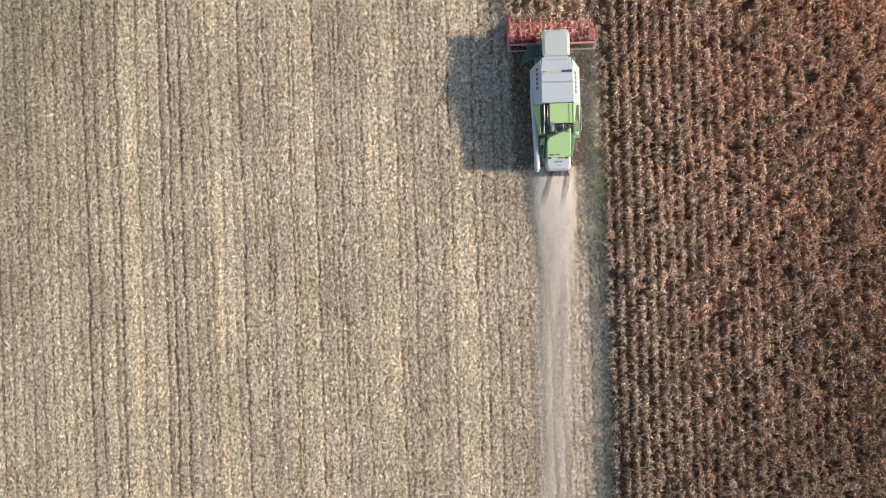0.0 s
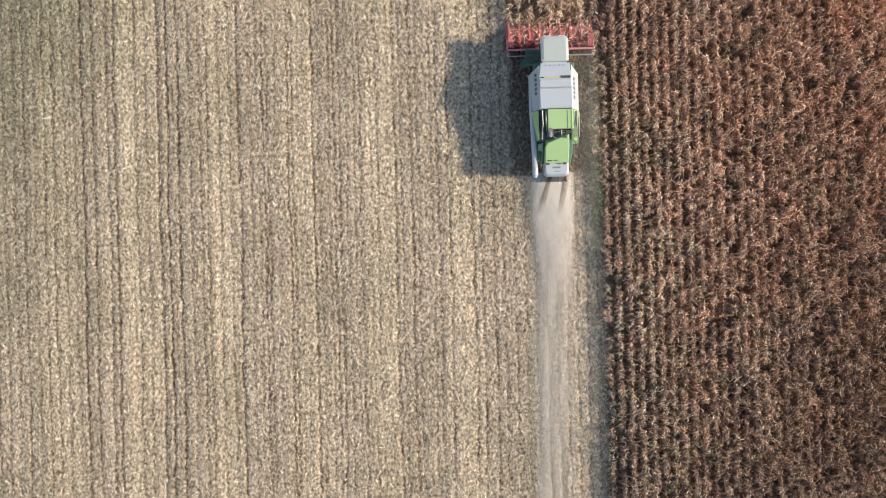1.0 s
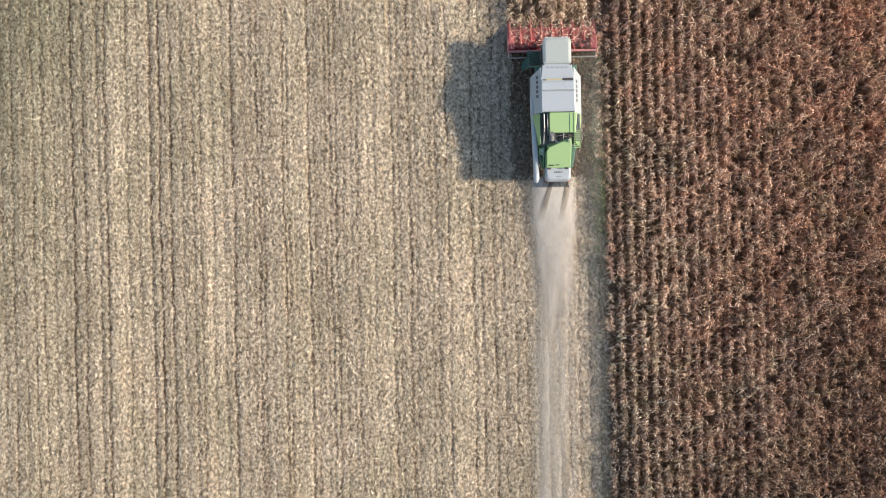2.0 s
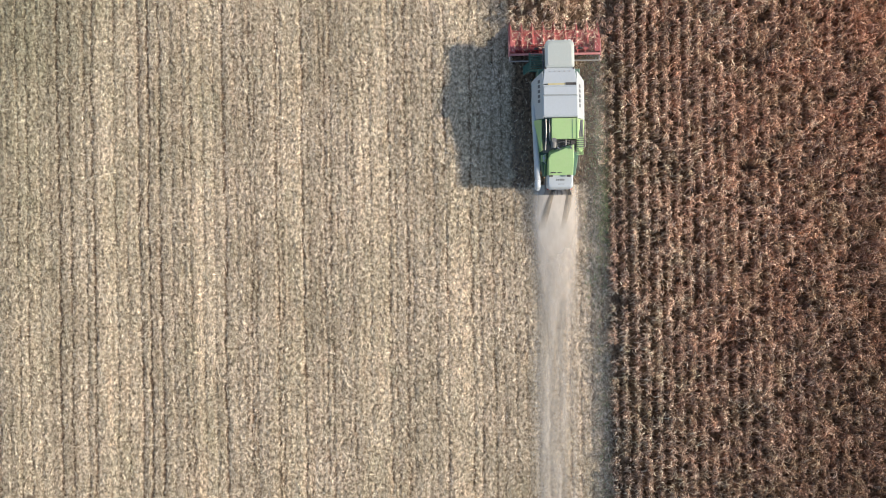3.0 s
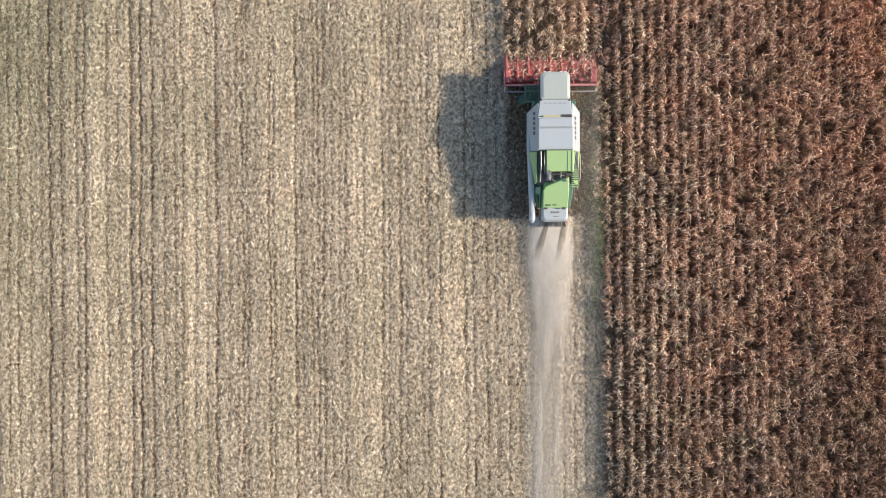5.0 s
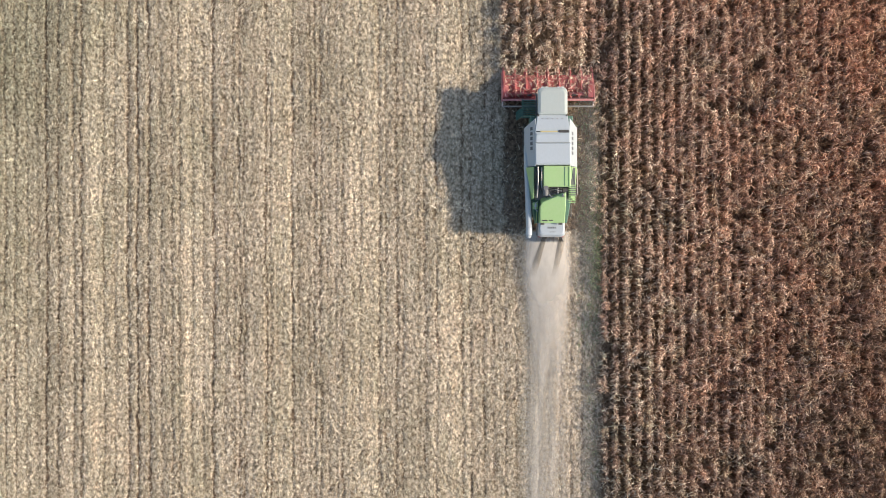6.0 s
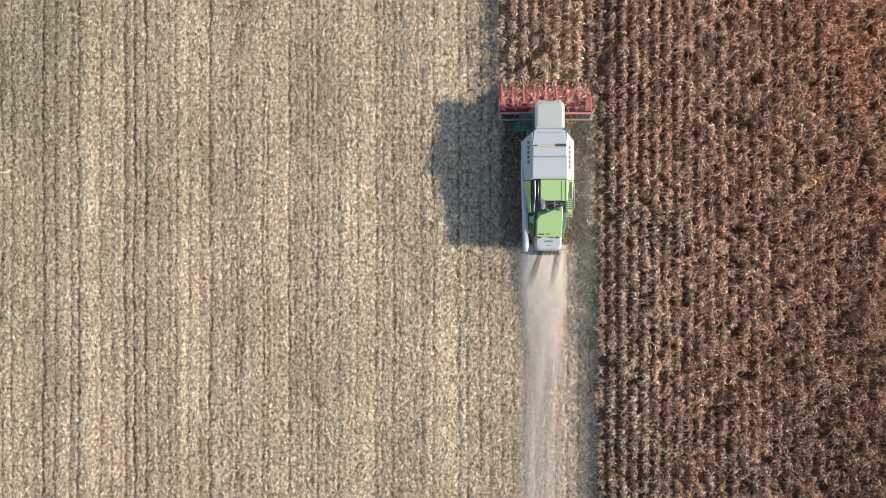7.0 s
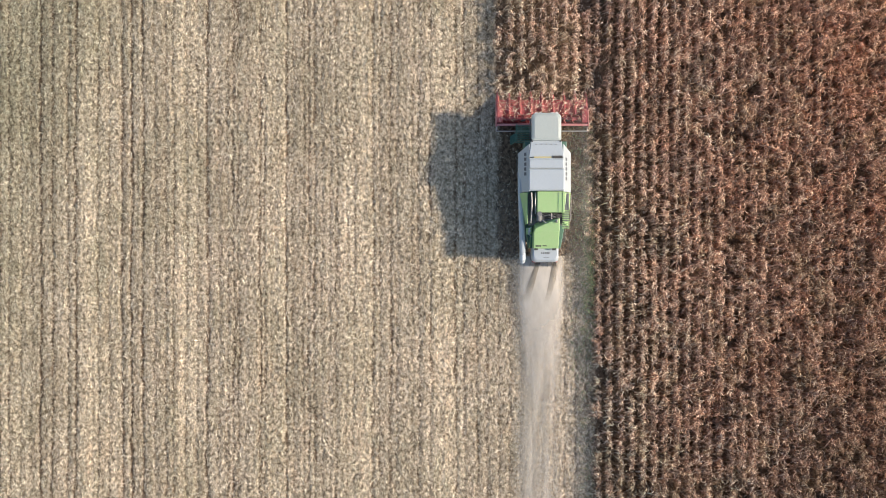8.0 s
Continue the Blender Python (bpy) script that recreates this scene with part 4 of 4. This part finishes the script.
def build_dust():
    """Fine chaff that the chopper throws out behind, thinning out along the swath."""
    def cloud(n, y0, y1, x0, x1, s0, s1, z0, z1, fade):
        q = RNG.uniform(0, 1, n) ** fade
        y = y0 + (y1 - y0) * q - np.abs(RNG.normal(0, 0.25, n)) * (1 + 4 * q)
        x = x0 + (x1 - x0) * q + RNG.normal(0, 1, n) * np.where(RNG.uniform(0, 1, n) < 0.2, 1.4, 0.85) * (s0 + (s1 - s0) * q)
        z = z0 + (z1 - z0) * q + np.abs(RNG.normal(0, 0.1, n))
        return np.stack([x, y, np.maximum(z, 0.12)], 1)
    p = np.concatenate([
        cloud(14000, HY - 4.3, HY - 12.0, HX + 0.05, HX - 0.1, 0.75, 0.6, 0.3, 0.15, 1.35),
        cloud(9000, HY - 9.0, Y0, HX - 0.2, HX - 0.6, 0.7, 0.8, 0.15, 0.15, 1.0),
        cloud(5000, HY - 4.0, HY - 19.0, HX + 2.1, HX + 2.2, 0.5, 0.6, 0.5, 0.4, 1.0),
    ])
    n = len(p)
    v = p[:, None, :] + RNG.normal(0, 0.014, (n, 3, 3)) * np.array([1.0, 1.0, 0.35])
    tagged(mesh_from("dust_plume", v.reshape(-1, 3), np.arange(n * 3).reshape(-1, 3), DUST), "pale beige specks of chaff blown out behind the harvester", "dust", kind="stuff")


def dust_veil_material(name, strength, colour, along, wisp_scale, wisp_low, core=0.22):
    """Thin airborne dust: mostly see-through, thickest in the middle of its drift, broken into wisps."""
    m, t, b = material(name, 1.0)
    b.inputs["Base Color"].default_value = (*colour, 1)
    b.inputs["Specular IOR Level"].default_value = 0.0
    uv = t.nodes.new("ShaderNodeTexCoord")
    sep = t.nodes.new("ShaderNodeSeparateXYZ")
    t.links.new(uv.outputs["UV"], sep.inputs[0])
    frayed = math_node(t, "MULTIPLY", math_node(t, "SUBTRACT", place_noise(t, (1.3, 0.7, 1.0), 4.0), 0.5), 0.35)
    side = math_node(t, "ABSOLUTE", math_node(t, "SUBTRACT", sep.outputs[0], 0.5))
    across = ramp(t, math_node(t, "ADD", side, math_node(t, "MULTIPLY", frayed, math_node(t, "ADD", sep.outputs[1], 0.25))), [(0.0, 1.0), (0.3, 0.92), (0.4, 0.4), (0.47, 0.0)])
    inside = ramp(t, side, [(core, 1.0), (0.49, 0.0)])
    fade = ramp(t, sep.outputs[1], along)
    wisps = ramp(t, place_noise(t, wisp_scale, 5.0), [(0.34, wisp_low), (0.66, 1.0)])
    a = math_node(t, "MULTIPLY", math_node(t, "MULTIPLY", across, inside), math_node(t, "MULTIPLY", fade, math_node(t, "MULTIPLY", wisps, strength)))
    t.links.new(a, b.inputs["Alpha"])
    return m


def dust_veil(name, mat, label, category, line, layers):
    """Billowing sheets of dust over one another along a drift: line holds y, middle, half width, height."""
    ys, mids, halves, tops = (np.array(c, float) for c in zip(*line))
    nu, nv = 13, 40
    u, q = np.meshgrid(np.linspace(0, 1, nu), np.linspace(0, 1, nv))
    s = np.linspace(0, 1, len(line))
    verts, faces = [], []
    for k in range(layers):
        lift = (k + 1.0) / layers
        wide = np.interp(q, s, halves) * (1.1 - 0.2 * lift)
        x = np.interp(q, s, mids) + (u - 0.5) * 2 * wide + 0.08 * np.sin(np.interp(q, s, ys) * 1.1 + k * 2.1) * q
        y = np.interp(q, s, ys)
        z = 0.15 + 0.04 * k + np.interp(q, s, tops) * lift * (1 - 1.6 * (u - 0.5) ** 2) + 0.012 * np.sin(x * 2.3 + k) * np.sin(y * 1.3 + 2 * k)
        verts.append(np.stack([x, y, z], -1).reshape(-1, 3))
        i = (np.arange(nv - 1)[:, None] * nu + np.arange(nu - 1)[None, :]).ravel()
        faces.append(np.stack([i, i + 1, i + nu + 1, i + nu], 1) + k * nu * nv)
    ob = mesh_from(name, np.concatenate(verts), np.concatenate(faces), mat)
    layer = ob.data.uv_layers.new(name="drift")
    corner = np.concatenate(faces).ravel()
    place = np.stack([np.tile(u.ravel(), layers), np.tile(q.ravel(), layers)], 1)
    layer.data.foreach_set("uv", place[corner].ravel().astype(np.float32))
    smooth(ob)
    tagged(ob, label, category, kind="stuff")


def build_veils():
    pale = (0.72, 0.648, 0.555)
    thick = dust_veil_material("thick_dust", 0.76, pale, [(0.0, 0.95), (0.05, 1.0), (0.3, 0.95), (0.6, 0.5), (1.0, 0.0)], (0.9, 0.35, 0.9), 0.68, 0.38)
    drift = dust_veil_material("drifting_dust", 0.5, pale, [(0.0, 0.0), (0.2, 1.0), (0.6, 0.8), (1.0, 0.6)], (1.6, 0.16, 0.9), 0.1)
    thin = dust_veil_material("thin_dust", 0.15, pale, [(0.0, 0.0), (0.15, 1.0), (0.45, 0.9), (0.7, 0.5), (1.0, 0.4)], (0.6, 0.3, 0.6), 0.3)
    dust_veil("dust_cloud", thick, "dense beige dust cloud rolling out of the chopper", "dust",
              [(HY - 4.1, HX - 0.1, 1.75, 0.7), (HY - 6.0, HX - 0.1, 1.85, 0.6), (HY - 8.0, HX - 0.1, 1.7, 0.5), (HY - 10.5, HX + 0.0, 1.45, 0.4), (HY - 13.5, HX + 0.0, 1.2, 0.3)], 2)
    dust_veil("dust_drift", drift, "streaky pale dust settling along the fresh swath", "dust",
              [(HY - 6.5, HX - 0.1, 1.6, 0.3), (HY - 12.0, HX - 0.1, 1.9, 0.25), (HY - 18.0, HX - 0.2, 2.1, 0.2), (Y0, HX - 0.3, 2.2, 0.2)], 1)
    dust_veil("dust_haze", thin, "thin dust curling round the machine's shaded flank", "dust",
              [(HY + 1.0, HX - 2.4, 0.7, 0.6), (HY - 2.5, HX - 2.6, 1.3, 0.8), (HY - 5.0, HX - 2.3, 1.5, 0.7), (HY - 7.5, HX - 1.6, 1.2, 0.5)], 1)
    dust_veil("dust_haze", thin, "thin pale dust hanging beside the standing maize", "dust",
              [(HY + 6.5, HX + 2.0, 1.3, 0.9), (HY, HX + 2.0, 1.6, 0.9), (HY - 6.0, HX + 1.9, 1.9, 0.8), (HY - 14.0, HX + 1.8, 2.0, 0.7), (Y0, HX + 1.7, 2.1, 0.7)], 1)


def build_dark_streaks():
    """Two darker slanting streaks behind the chopper, above the dust."""
    streak_mat = dust_veil_material("streak_veil", 0.7, (0.2, 0.17, 0.13), [(0.0, 1.0), (0.6, 0.75), (1.0, 0.0)], (2.5, 1.5, 2.0), 0.7)
    for x0, x1 in ((-0.2, -1.15), (0.9, 0.15)):
        dust_veil("dark_streak", streak_mat, "dark slanting streak over the dust behind the chopper", "straw",
                  [(HY - 4.2, HX + x0, 0.34, 0.8), (HY - 5.6, HX + (x0 + x1) / 2, 0.4, 0.72), (HY - 7.0, HX + x1, 0.44, 0.62)], 1)


build_header_crop()
build_dust()
build_veils()
build_dark_streaks()
